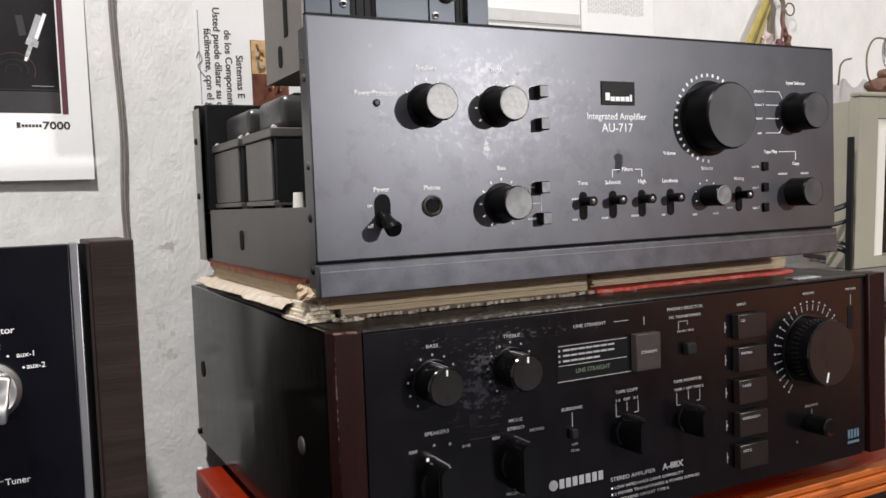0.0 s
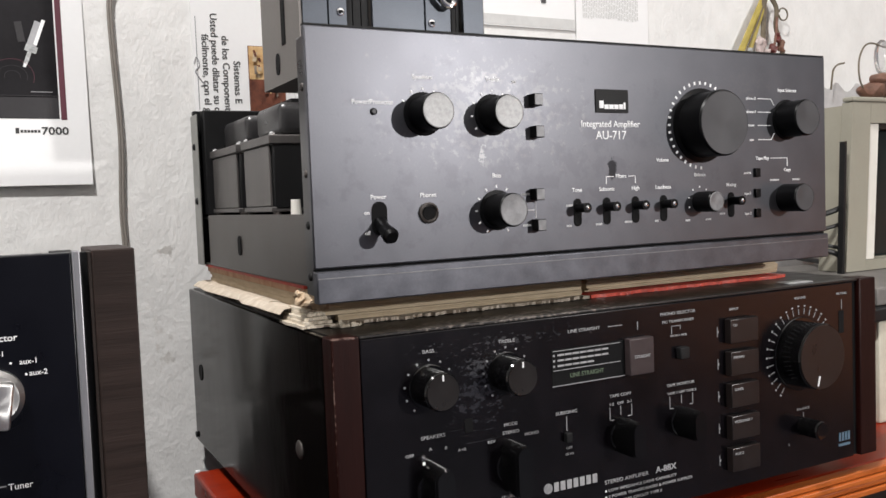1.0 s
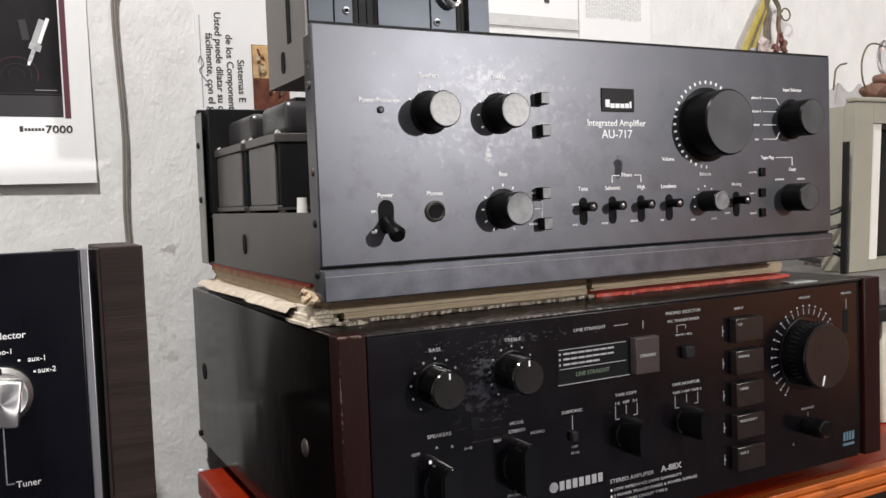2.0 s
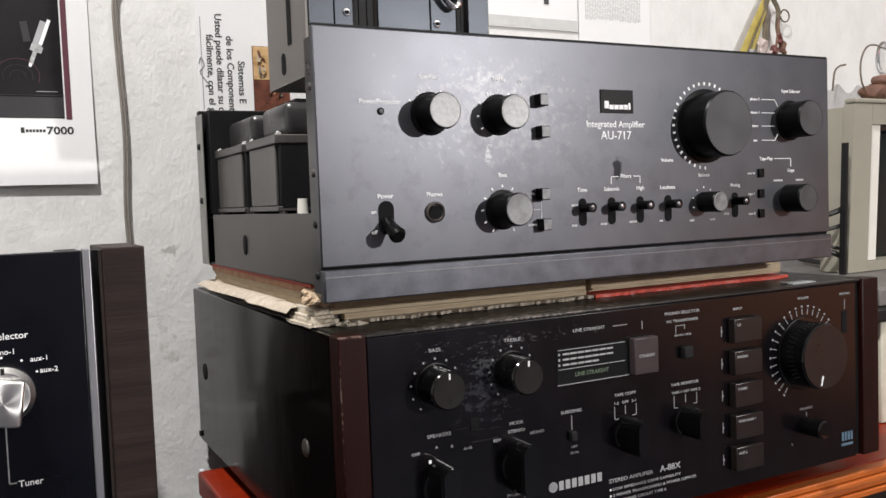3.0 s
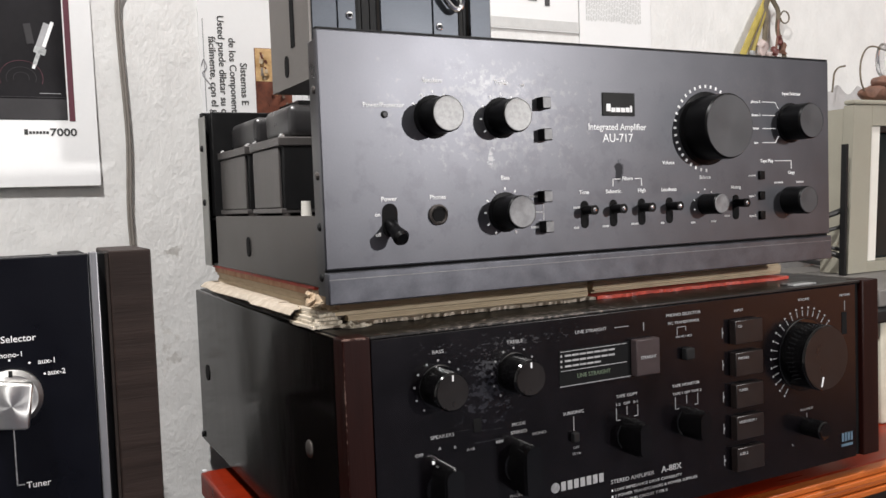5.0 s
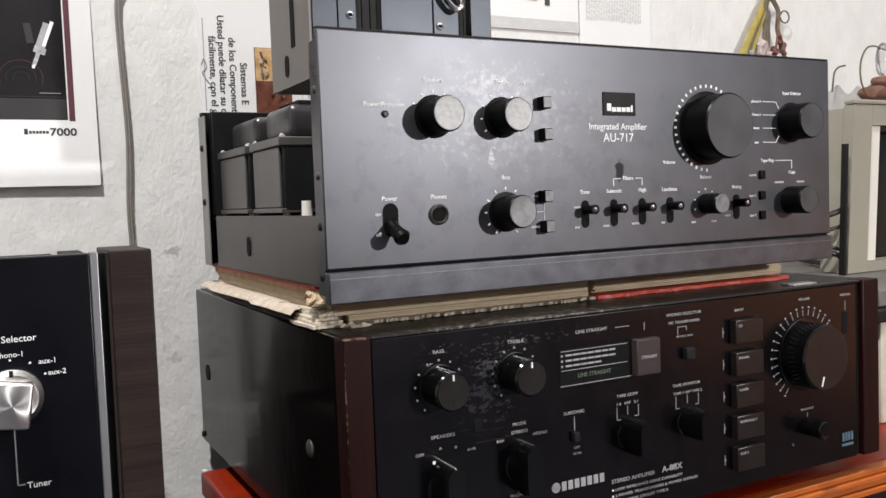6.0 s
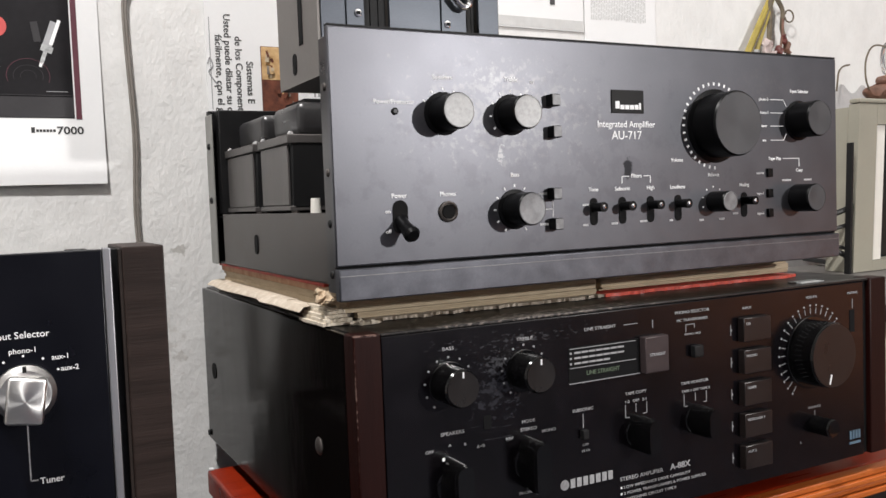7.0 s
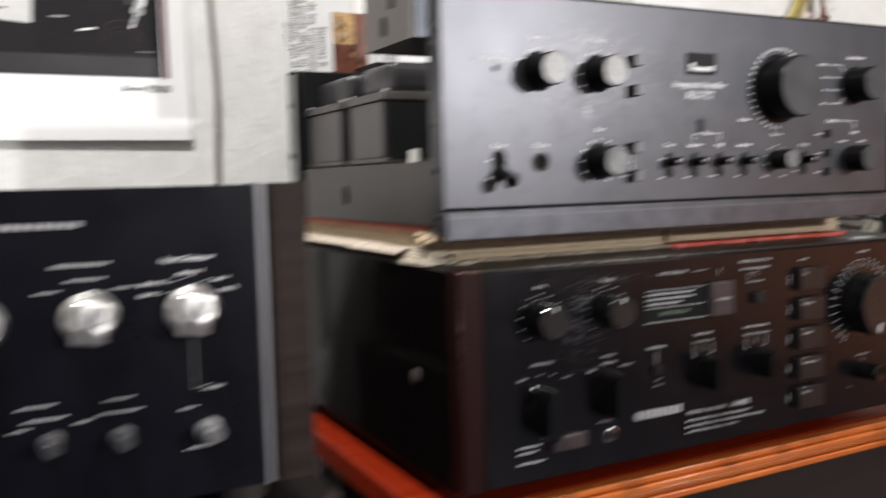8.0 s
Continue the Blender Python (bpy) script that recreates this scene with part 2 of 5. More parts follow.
CABLE_GREY = mat("grey_cable_sheath", (0.21, 0.19, 0.17), 0.55, 0, 0.12, 60, 0.1, 300)
CABLE_BLACK = mat("black_cable_sheath", (0.012, 0.012, 0.012), 0.45, 0, 0.2, 60)
BEIGE = mat("yellowed_beige_plastic", (0.30, 0.285, 0.23), 0.5, 0, 0.08, 18, 0.1, 500)
BEIGE_LIGHT = mat("pale_plastic_bevel", (0.74, 0.72, 0.66), 0.45, 0, 0.05, 30)
SCREEN = mat("dark_tube_glass", (0.015, 0.02, 0.02), 0.22, 0, 0.1, 10, spec=0.12)
PLASTIC_BAG = mat("cloudy_grey_plastic", (0.43, 0.42, 0.42), 0.45, 0, 0.15, 30, 0.4, 120)
YELLOW = mat("dull_yellow_ribbon", (0.36, 0.28, 0.055), 0.5, 0, 0.25, 60, 0.3, 300)
BROWN_CORD = mat("olive_brown_cord", (0.13, 0.105, 0.07), 0.7, 0, 0.4, 80, 0.4, 300)
DARK_RED = mat("dark_red_plastic", (0.12, 0.03, 0.025), 0.4, 0, 0.3, 60)
INK_PINK = mat("pale_pinkish_plastic", (0.52, 0.43, 0.41), 0.4, 0, 0.25, 90, 0.3, 300)
CLAY = mat("dark_brown_clay", (0.17, 0.085, 0.058), 0.65, 0, 0.55, 70, 0.6, 200)
CARD_CREAM = mat("cream_carton", (0.58, 0.56, 0.46), 0.7, 0, 0.1, 30, 0.1, 300)
SHELF_DARK = mat("dark_stained_board", (0.018, 0.012, 0.010), 0.6, 0, 0.4, 14, 0.2, 150, (0.4, 5, 5), spec=0.25)
GREY_BOOK = mat("dull_grey_cover", (0.16, 0.15, 0.14), 0.6, 0, 0.2, 50)


# ---- mesh helpers ----
def box(bm, x0, x1, y0, y1, z0, z1, bev=0.0, seg=2):
    vs = [bm.verts.new((x, y, z)) for x in (x0, x1) for y in (y0, y1) for z in (z0, z1)]
    fs = [bm.faces.new([vs[i] for i in f]) for f in ((0, 1, 3, 2), (4, 6, 7, 5), (0, 4, 5, 1), (2, 3, 7, 6), (0, 2, 6, 4), (1, 5, 7, 3))]
    if bev:
        es = list({e for f in fs for e in f.edges})
        bmesh.ops.bevel(bm, geom=es, offset=bev, segments=seg, affect="EDGES", profile=0.5)
    return bm


def B(*a, **k):
    return box(bmesh.new(), *a, **k)


def lathe(bm, cx, cz, prof, seg=40, knurl=0.0):
    """A body turned about a line along y through (cx, cz). prof: radius and y, base to cap."""
    rings = []
    for i, (r, y) in enumerate(prof):
        ring = []
        for k in range(seg):
            a = 2 * math.pi * k / seg
            rr = r - (knurl if (k % 2 and 0 < i < len(prof) - 2) else 0)
            ring.append(bm.verts.new((cx + rr * math.cos(a), y, cz + rr * math.sin(a))))
        rings.append(ring)
    for a, b in zip(rings, rings[1:]):
        for k in range(seg):
            bm.faces.new((a[k], a[(k + 1) % seg], b[(k + 1) % seg], b[k]))
    bm.faces.new(rings[-1])
    bm.faces.new(rings[0][::-1])
    return bm


def slot(bm, cx, cz, w, h, y0, y1, seg=10):
    """An upright round-ended slot or peg, w wide and h high, from y0 to y1."""
    pts = []
    r = w / 2
    for k in range(seg + 1):
        a = math.pi * k / seg
        pts.append((cx + r * math.cos(a), cz + h / 2 - r + r * math.sin(a)))
    for k in range(seg + 1):
        a = math.pi + math.pi * k / seg
        pts.append((cx + r * math.cos(a), cz - h / 2 + r + r * math.sin(a)))
    A = [bm.verts.new((x, y0, z)) for x, z in pts]
    C = [bm.verts.new((x, y1, z)) for x, z in pts]
    n = len(pts)
    for k in range(n):
        bm.faces.new((A[k], A[(k + 1) % n], C[(k + 1) % n], C[k]))
    bm.faces.new(C)
    bm.faces.new(A[::-1])
    return bm


def tube(bm, pts, r, seg=8, flat=1.0):
    """A round cord along pts."""
    pts = [Vector(p) for p in pts]
    rings = []
    for i, p in enumerate(pts):
        d = (pts[min(i + 1, len(pts) - 1)] - pts[max(i - 1, 0)]).normalized()
        u = d.cross(Vector((0.31, 1, 0.13))).normalized()
        v = d.cross(u)
        rings.append([bm.verts.new(p + r * (math.cos(2 * math.pi * k / seg) * u + flat * math.sin(2 * math.pi * k / seg) * v)) for k in range(seg)])
    for a, b in zip(rings, rings[1:]):
        for k in range(seg):
            bm.faces.new((a[k], a[(k + 1) % seg], b[(k + 1) % seg], b[k]))
    bm.faces.new(rings[-1])
    bm.faces.new(rings[0][::-1])
    return bm


def smooth_line(ctrl, n=24):
    """Points on a smooth line through the control points."""
    c = [Vector(p) for p in ctrl]
    c = [2 * c[0] - c[1]] + c + [2 * c[-1] - c[-2]]
    out = []
    for i in range(1, len(c) - 2):
        for k in range(n):
            t = k / n
            p0, p1, p2, p3 = c[i - 1], c[i], c[i + 1], c[i + 2]
            out.append(0.5 * ((2 * p1) + (p2 - p0) * t + (2 * p0 - 5 * p1 + 4 * p2 - p3) * t * t + (3 * p1 - p0 - 3 * p2 + p3) * t ** 3))
    return out + [c[-2]]


def mesh_ob(name, bm, material, smooth=True):
    bmesh.ops.recalc_face_normals(bm, faces=bm.faces)
    me = bpy.data.meshes.new(name)
    bm.to_mesh(me)
    bm.free()
    me.materials.append(material)
    if smooth:
        me.shade_smooth()
        me.set_sharp_from_angle(angle=radians(21))
    return new(name, me)


def thing(name, base, label, category, group="", kind=""):
    ob = new(name)
    ob.empty_display_size = 0.02
    ob.location = base
    return tagged(ob, label, category, group, kind)


def under(ob, parent):
    ob.parent = parent
    if parent.type == "EMPTY":
        ob.matrix_parent_inverse = Matrix.Translation(-Vector(parent.location))
    return ob


def part(name, bm, material, parent, label="", origin=None):
    if origin:
        bmesh.ops.translate(bm, verts=bm.verts, vec=-Vector(origin))
    ob = under(mesh_ob(name, bm, material), parent)
    if origin:
        ob.location = origin
    return tagged(ob, label)


def solo(name, bm, material, label, category, group="", kind=""):
    return tagged(mesh_ob(name, bm, material), label, category, group, kind)


def words(body, x, y, z, size, parent, material=PRINT, align="CENTER", turn=0.0, bold=0.0, squeeze=1.0, name="lettering", slant=0.0):
    """Raised lettering facing -y, its middle or start at (x, z)."""
    cu = bpy.data.curves.new("lettering", "FONT")
    cu.body, cu.size, cu.align_x, cu.align_y = body, size, align, "CENTER"
    cu.extrude, cu.offset, cu.resolution_u, cu.shear = 0.00012, bold * size, 3, slant
    tmp = new("tmp", cu)
    dg = bpy.context.evaluated_depsgraph_get()
    me = bpy.data.meshes.new_from_object(tmp.evaluated_get(dg))
    bpy.data.objects.remove(tmp)
    bpy.data.curves.remove(cu)
    me.transform(pose(x, y, z, 0, turn, 0) @ pose(0, 0, 0, 90) @ Matrix.Diagonal((squeeze, 1, 1, 1)))
    me.materials.clear()
    me.materials.append(material)
    me.name = name
    return under(new(name, me), parent)


def bars(name, rects, y, material, parent, depth=0.0003, label=""):
    bm = bmesh.new()
    for x0, x1, z0, z1 in rects:
        box(bm, x0, x1, y - depth, y, z0, z1)
    return part(name, bm, material, parent, label)


def arc_dots(name, cx, cz, r, a0, a1, n, w, y, material, parent, h=None):
    """n small dashes on a ring round (cx, cz), pointing outwards; degrees, anticlockwise from +x."""
    h = h or w
    for k in range(n):
        a = radians(a0 + (a1 - a0) * k / max(1, n - 1))
        bm = bmesh.new()
        box(bm, -h / 2, h / 2, y - 0.0003, y, -w / 2, w / 2)
        bmesh.ops.rotate(bm, verts=bm.verts, matrix=Matrix.Rotation(-a, 3, "Y"))
        bmesh.ops.translate(bm, verts=bm.verts, vec=(cx + r * math.cos(a), 0, cz + r * math.sin(a)))
        part(name, bm, material, parent)

# ---- the room ----
WALL_Y = 0.40
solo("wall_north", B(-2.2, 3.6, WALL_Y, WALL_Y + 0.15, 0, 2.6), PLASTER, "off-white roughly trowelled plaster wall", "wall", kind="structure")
solo("wall_south", B(-2.2, 3.6, -4.35, -4.2, 1.0, 2.6), PAINT_PALE, "plain grey-blue painted wall", "wall", kind="structure")
# Unseen lower wall, made dark blue for the bluish reflection in the fascia
solo("reflected_wall_south", B(-2.2, 3.6, -4.35, -4.196, 0, 0.999), REFLECT_BLUE, "unseen lower wall, dark blue for its reflection", "wall", kind="structure")
solo("wall_west", B(-2.35, -2.2, -4.35, 0.55, 0, 2.6), PLASTER, "plain off-white plaster wall", "wall", kind="structure")
solo("wall_east", B(3.6, 3.75, -4.35, 0.55, 1.0, 2.6), PAINT_PALE, "plain grey-blue painted wall", "wall", kind="structure")
# Unseen too, its brown added for the warm reflection in the lower amplifier's front
solo("reflected_wall_east", B(3.596, 3.75, -4.35, 0.55, 0, 0.999), REFLECT_BROWN, "unseen lower wall, brown for its reflection", "wall", kind="structure")
solo("floor", B(-2.35, 3.75, -4.35, 0.55, -0.1, 0), FLOOR, "dark grey-blue tiled floor", "floor", kind="structure")
solo("ceiling", B(-2.35, 3.75, -4.35, 0.55, 2.6, 2.7), CEIL, "white painted ceiling", "ceiling", kind="structure")

# ---- the red bench ----
TZ = 0.75
TX, TY0, TY1 = -0.014, -0.007, 0.318
bench = thing("bench", (0.6, 0.16, 0), "red varnished wooden bench with layered orange front edge", "bench")
part("top", B(TX, 1.35, TY0 + 0.012, TY1, TZ - 0.022, TZ, 0.0025), RED_VARNISH, bench)
edge = bmesh.new()
for k, (dy, z0, z1) in enumerate(((0.002, -0.0056, -0.0003), (0.0, -0.0112, -0.0062), (0.0026, -0.0162, -0.0118), (0.0008, -0.022, -0.0168))):
    box(edge, TX + 0.001, 1.35, TY0 + dy, TY0 + 0.0125, TZ + z0, TZ + z1, 0.0012)
part("edge_moulding", edge, ORANGE_EDGE, bench, "ridged orange varnished edge")
part("paint_fleck", B(TX + 0.001, TX + 0.005, TY1 - 0.006, TY1 - 0.002, TZ + 0.0002, TZ + 0.0022, 0.0005), PAPER, bench, "fleck of white paint")
part("apron", B(TX + 0.03, 1.32, TY0 + 0.05, TY0 + 0.07, TZ - 0.10, TZ - 0.020), SHELF_DARK, bench)
part("back_rail", B(TX + 0.03, 1.32, TY1 - 0.03, TY1 - 0.01, TZ - 0.10, TZ - 0.020), SHELF_DARK, bench)
for lx in (TX + 0.03, 1.27):
    for ly in (TY0 + 0.071, TY1 - 0.075):
        part("leg", B(lx, lx + 0.04, ly, ly + 0.04, 0, TZ - 0.020, 0.003), SHELF_DARK, bench)

# ---- lower black amplifier ----
PX0, PX1, PY, PYB, PZ0, PZ1 = 0.004, 0.4745, -0.011, 0.385, 0.766, 0.911
F = PY + 0.0012
lower = thing("amplifier", (0.23, 0.19, TZ), "black stereo amplifier with wooden end strips, under magazines", "amplifier")
part("side_cover", B(PX0, PX0 + 0.004, PY + 0.017, PYB, PZ0 - 0.004, PZ1 - 0.001, 0.001), PIO_SIDE, lower, "glossy black enamelled side cover")
part("side_cover", B(PX1 - 0.004, PX1, PY + 0.017, PYB, PZ0 - 0.004, PZ1 - 0.001, 0.001), PIO_SIDE, lower)
part("top_cover", B(PX0 + 0.0042, PX1 - 0.0042, PY + 0.006, PYB, PZ1 - 0.005, PZ1 - 0.0005, 0.001), PIO_TOP, lower, "scuffed black top cover")
part("base_plate", B(PX0 + 0.006, PX1 - 0.006, PY + 0.017, PYB - 0.004, PZ0 - 0.002, PZ0 + 0.004), BLACK, lower)
part("rear_panel", B(PX0 + 0.0042, PX1 - 0.0042, PYB - 0.004, PYB - 0.001, PZ0 + 0.005, PZ1 - 0.0055), BLACK, lower)
part("end_gap", B(0.4475, 0.4545, F + 0.003, F + 0.006, PZ0 + 0.0005, PZ1 - 0.0022), BLACK_SOFT, lower)
part("front_panel", B(0.0215, 0.4475, F, F + 0.006, PZ0 + 0.0005, PZ1 - 0.0022, 0.0008), PIO_FACE, lower, "brushed black front panel with worn patches")
part("top_edge", B(0.0215, 0.4540, F + 0.0004, F + 0.008, PZ1 - 0.0020, PZ1 - 0.0002, 0.0006), PIO_EDGE, lower)
part("end_strip", B(PX0, 0.021, PY, PY + 0.016, PZ0, PZ1, 0.0012), ROSEWOOD, lower, "dark red wooden end strip")
part("end_strip", B(0.4545, PX1, PY, PY + 0.016, PZ0, PZ1, 0.0012), ROSEWOOD, lower, "dark red wooden end strip")
for fx in (0.045, 0.42):
    for fy in (0.07, 0.285):
        bm = bmesh.new()
        bmesh.ops.create_cone(bm, cap_ends=True, segments=24, radius1=0.017, radius2=0.020, depth=PZ0 - 0.002 - TZ, matrix=pose(fx, fy, (TZ + PZ0 - 0.002) / 2))
        part("foot", bm, BLACK, lower)
# side fixings
bm = bmesh.new()
bmesh.ops.create_uvsphere(bm, u_segments=16, v_segments=8, radius=0.006, matrix=pose(PX0, 0.056, 0.832) @ Matrix.Diagonal((0.35, 1, 1, 1)))
part("side_screw", bm, STEEL_GREY, lower, "dull steel screw head")
bm = bmesh.new()
bmesh.ops.create_cone(bm, cap_ends=True, segments=20, radius1=0.0075, radius2=0.0075, depth=0.0012, matrix=pose(PX0 - 0.0001, 0.348, 0.834, 0, 90, 0))
part("side_hole", bm, BLACK_SOFT, lower)
bm = bmesh.new()
bmesh.ops.create_cone(bm, cap_ends=True, segments=14, radius1=0.003, radius2=0.0024, depth=0.002, matrix=pose(PX0 - 0.0008, 0.380, 0.768, 0, 90, 0))
part("side_screw", bm, BLACK, lower)


def pio_round(x, z, r, ln, cap_mat, mark=None, skirt=0.0):
    bm = bmesh.new()
    if skirt:
        lathe(bm, x, z, [(skirt, F), (skirt, F - 0.0006), (skirt - 0.0006, F - 0.0009)], 40)
    lathe(bm, x, z, [(r * 0.92, F), (r, F - 0.001), (r, F - ln + 0.001), (r - 0.0008, F - ln)], 72, 0.0003)
    kn = part("knob", bm, PIO_KNOB, lower, "black knob with brown-grey face")
    bm = bmesh.new()
    lathe(bm, x, z, [(r - 0.0010, F - ln + 0.0002), (r - 0.0012, F - ln - 0.0006), (r * 0.5, F - ln - 0.0004)], 48)
    part("cap", bm, cap_mat, kn, "", (x, 0, z))
    if mark is not None:
        bm = B(-0.00045, 0.00045, F - ln - 0.0012, F - ln - 0.0003, r * 0.58, r * 0.88)
        bmesh.ops.rotate(bm, verts=bm.verts, matrix=Matrix.Rotation(radians(mark), 3, "Y"))
        bmesh.ops.translate(bm, verts=bm.verts, vec=(x, 0, z))
        part("pointer", bm, PRINT, kn)
    return kn


pio_round(0.0650, 0.8755, 0.0116, 0.0175, PIO_CAP, 0, 0.0138)
pio_round(0.1190, 0.8770, 0.0114, 0.0190, PIO_CAP, 0, 0.0136)
pio_round(0.3860, 0.8580, 0.0252, 0.0200, PIO_CAP, 196, 0.0285)
pio_round(0.3870, 0.8010, 0.0070, 0.0180, PIO_KNOB)
arc_dots("tick", 0.0650, 0.8755, 0.0165, -50, 230, 11, 0.0012, F, PRINT_DIM, lower)
arc_dots("tick", 0.1190, 0.8770, 0.0165, -50, 230, 11, 0.0012, F, PRINT_DIM, lower)
arc_dots("tick", 0.3865, 0.8575, 0.0330, 40, 232, 19, 0.0006, F, PRINT_DIM, lower, 0.0046)
arc_dots("tick", 0.3865, 0.8575, 0.0372, 40, 232, 19, 0.0015, F, PRINT_MID, lower, 0.0012)


def pio_handle(x, z, w, h, ln):
    """A bar-shaped selector with round ends, on a thin round skirt."""
    bm = bmesh.new()
    lathe(bm, x, z, [(w * 0.80, F), (w * 0.80, F - 0.0010), (w * 0.72, F - 0.0014)], 36)
    slot(bm, x, z, w * 0.98, h, F, F - ln + 0.0010, 14)
    slot(bm, x, z, w * 0.98 - 0.0016, h - 0.0016, F - ln + 0.0010, F - ln, 14)
    kn = part("selector_knob", bm, PIO_KNOB, lower, "black bar-shaped selector knob")
    bm = bmesh.new()
    slot(bm, x, z, w * 0.98 - 0.0024, h - 0.0024, F - ln - 0.0001, F - ln - 0.0005, 14)
    part("cap", bm, PIO_KNOB, kn)
    return kn


pio_handle(0.0645, 0.813, 0.0135, 0.034, 0.018)
pio_handle(0.1200, 0.8175, 0.0135, 0.034, 0.018)
pio_handle(0.2090, 0.8230, 0.0125, 0.025, 0.019)
pio_handle(0.2630, 0.8240, 0.0125, 0.022, 0.019)
# display window with its raised button
disp = part("display_window", B(0.1535, 0.213, F - 0.0004, F + 0.0005, 0.8635, 0.8875), BLACK_SOFT, lower, "black display window with fine white lines")
bars("frame_line", [(0.1535, 0.213, 0.8632, 0.8638)], F - 0.0004, PRINT_DIM, disp)
bars("frame_line", [(0.1545, 0.2095, 0.8862, 0.8866)], F - 0.0004, PRINT_MID, disp)
bars("frame_line", [(0.1545, 0.2095, 0.8735, 0.8739)], F - 0.0004, PRINT_MID, disp)
for k, (e, w) in enumerate(((0.205, 0), (0.2035, 0), (0.190, 0))):
    zz = 0.8836 - 0.0035 * k
    bars("small_print", [(0.1545, 0.1558, zz - 0.0007, zz + 0.0007)] + [(0.158 + 0.006 * j, min(e, 0.1632 + 0.006 * j), zz - 0.0006, zz + 0.0006) for j in range(int((e - 0.158) / 0.006))], F - 0.0004, PRINT_MID, disp)
words("LINE STRAIGHT", 0.1815, F - 0.0005, 0.8692, 0.0040, lower, PRINT_GREEN, bold=0.01)
part("straight_button", B(0.2135, 0.2345, F - 0.006, F, 0.8635, 0.8885, 0.0008), PIO_BUTTON_LIT, lower, "brown-grey rectangular push button")
words("STRAIGHT", 0.2240, F - 0.0063, 0.8760, 0.0030, lower, PRINT_MID, bold=0.01)
for k in range(5):
    zz = 0.8838 - 0.0237 * k
    bt = part("input_button", B(0.3065, 0.3345, F - 0.006, F, zz - 0.0088, zz + 0.0088, 0.0006), PIO_BUTTON, lower, "dark brown rectangular input button")
    words(("CD", "PHONO", "TUNER", "VIDEO/AUX 1", "AUX 2")[k], 0.3085, F - 0.0063, zz + 0.0045, 0.0027, lower, PRINT_MID, "LEFT", bold=0.008, squeeze=1.1)
    bars("bracket_mark", [(0.2990, 0.2995, zz - 0.0038, zz + 0.0038), (0.2995, 0.3003, zz - 0.0008, zz + 0.0008)], F, PRINT_DIM, lower)
# small switches and sockets
part("small_lever", B(0.2595, 0.2680, F - 0.005, F, 0.8690, 0.8775, 0.001), BLACK, lower)
part("muting_slot", B(0.4305, 0.4362, F - 0.0004, F, 0.8690, 0.8868), BLACK_SOFT, lower)

part("subsonic_switch", B(0.1612, 0.1660, F - 0.004, F, 0.8260, 0.8325, 0.0008), BLACK, lower)
bm = bmesh.new()
lathe(bm, 0.122, 0.7885, [(0.0052, F), (0.0052, F - 0.0015), (0.0040, F - 0.002), (0.0036, F - 0.0006)], 28)
jk = part("headphone_jack", bm, CHROME, lower, "chrome-ringed headphone socket")
bm = bmesh.new()
lathe(bm, 0.122, 0.7885, [(0.0033, F - 0.0004), (0.0033, F - 0.0012)], 20)
part("socket", bm, BLACK_SOFT, jk)
part("power_button", B(0.072, 0.100, F - 0.004, F, 0.7845, 0.7945, 0.0008), PIO_BUTTON_LIT, lower, "brown-grey power button")
for zz, x1 in ((0.7905, 0.066), (0.7865, 0.062), (0.7795, 0.067)):
    bars("small_print", [(0.046 + 0.0030 * k, 0.0483 + 0.0030 * k, zz - 0.0007, zz + 0.0007) for k in range(int((x1 - 0.046) / 0.003))], F, PRINT_MID, lower)
bars("indicator", [(0.0585, 0.0602, 0.8290, 0.8310)], F, PRINT, lower)
part("dent", B(0.0880, 0.0935, F - 0.0005, F, 0.8440, 0.8525, 0.0002), BLACK_SOFT, lower)
for body, x, z, s in (("BASS", 0.065, 0.8970, 0.0042), ("TREBLE", 0.120, 0.8972, 0.0042), ("SPEAKERS", 0.066, 0.8452, 0.0042), ("MODE", 0.121, 0.8443, 0.0040), ("STEREO", 0.121, 0.8392, 0.0040),
                      ("REV", 0.1065, 0.8352, 0.0036), ("MONO", 0.1365, 0.8360, 0.0038), ("OFF", 0.0500, 0.8360, 0.0036), ("A", 0.0640, 0.8380, 0.0034), ("B", 0.0745, 0.8370, 0.0034), ("A+B", 0.0855, 0.8340, 0.0036), ("LINE STRAIGHT", 0.1800, 0.8980, 0.0042), ("PHONO SELECTOR", 0.262, 0.9015, 0.0042),
                      ("MC TRANSFORMER", 0.262, 0.8958, 0.0038), ("SUBSONIC", 0.164, 0.8452, 0.0040), ("OFF", 0.1655, 0.8215, 0.0032), ("15 Hz", 0.1655, 0.8175, 0.0032), ("TAPE COPY", 0.209, 0.8505, 0.0040), ("TAPE MONITOR", 0.263, 0.8508, 0.0040),
                      ("TAPE 1 OFF TAPE 2", 0.264, 0.8450, 0.0036), ("1-2   OFF   2-1", 0.209, 0.8450, 0.0036), ("INPUT", 0.316, 0.8990, 0.0036), ("VOLUME", 0.386, 0.9010, 0.0036), ("MUTING", 0.434, 0.9005, 0.0036), ("BALANCE", 0.388, 0.8145, 0.0036),
                      ("PHONES", 0.119, 0.7985, 0.0038), ("L", 0.372, 0.7885, 0.0036), ("R", 0.402, 0.7905, 0.0036), ("MM MC1 MC2", 0.262, 0.8855, 0.0028)):
    words(body, x, F - 0.0002, z, s * 0.72, lower, PRINT_MID, bold=0.006, squeeze=1.25)
words("STEREO AMPLIFIER", 0.1935, F - 0.0002, 0.7925, 0.0038, lower, PRINT_MID, "LEFT", bold=0.008, squeeze=1.22)
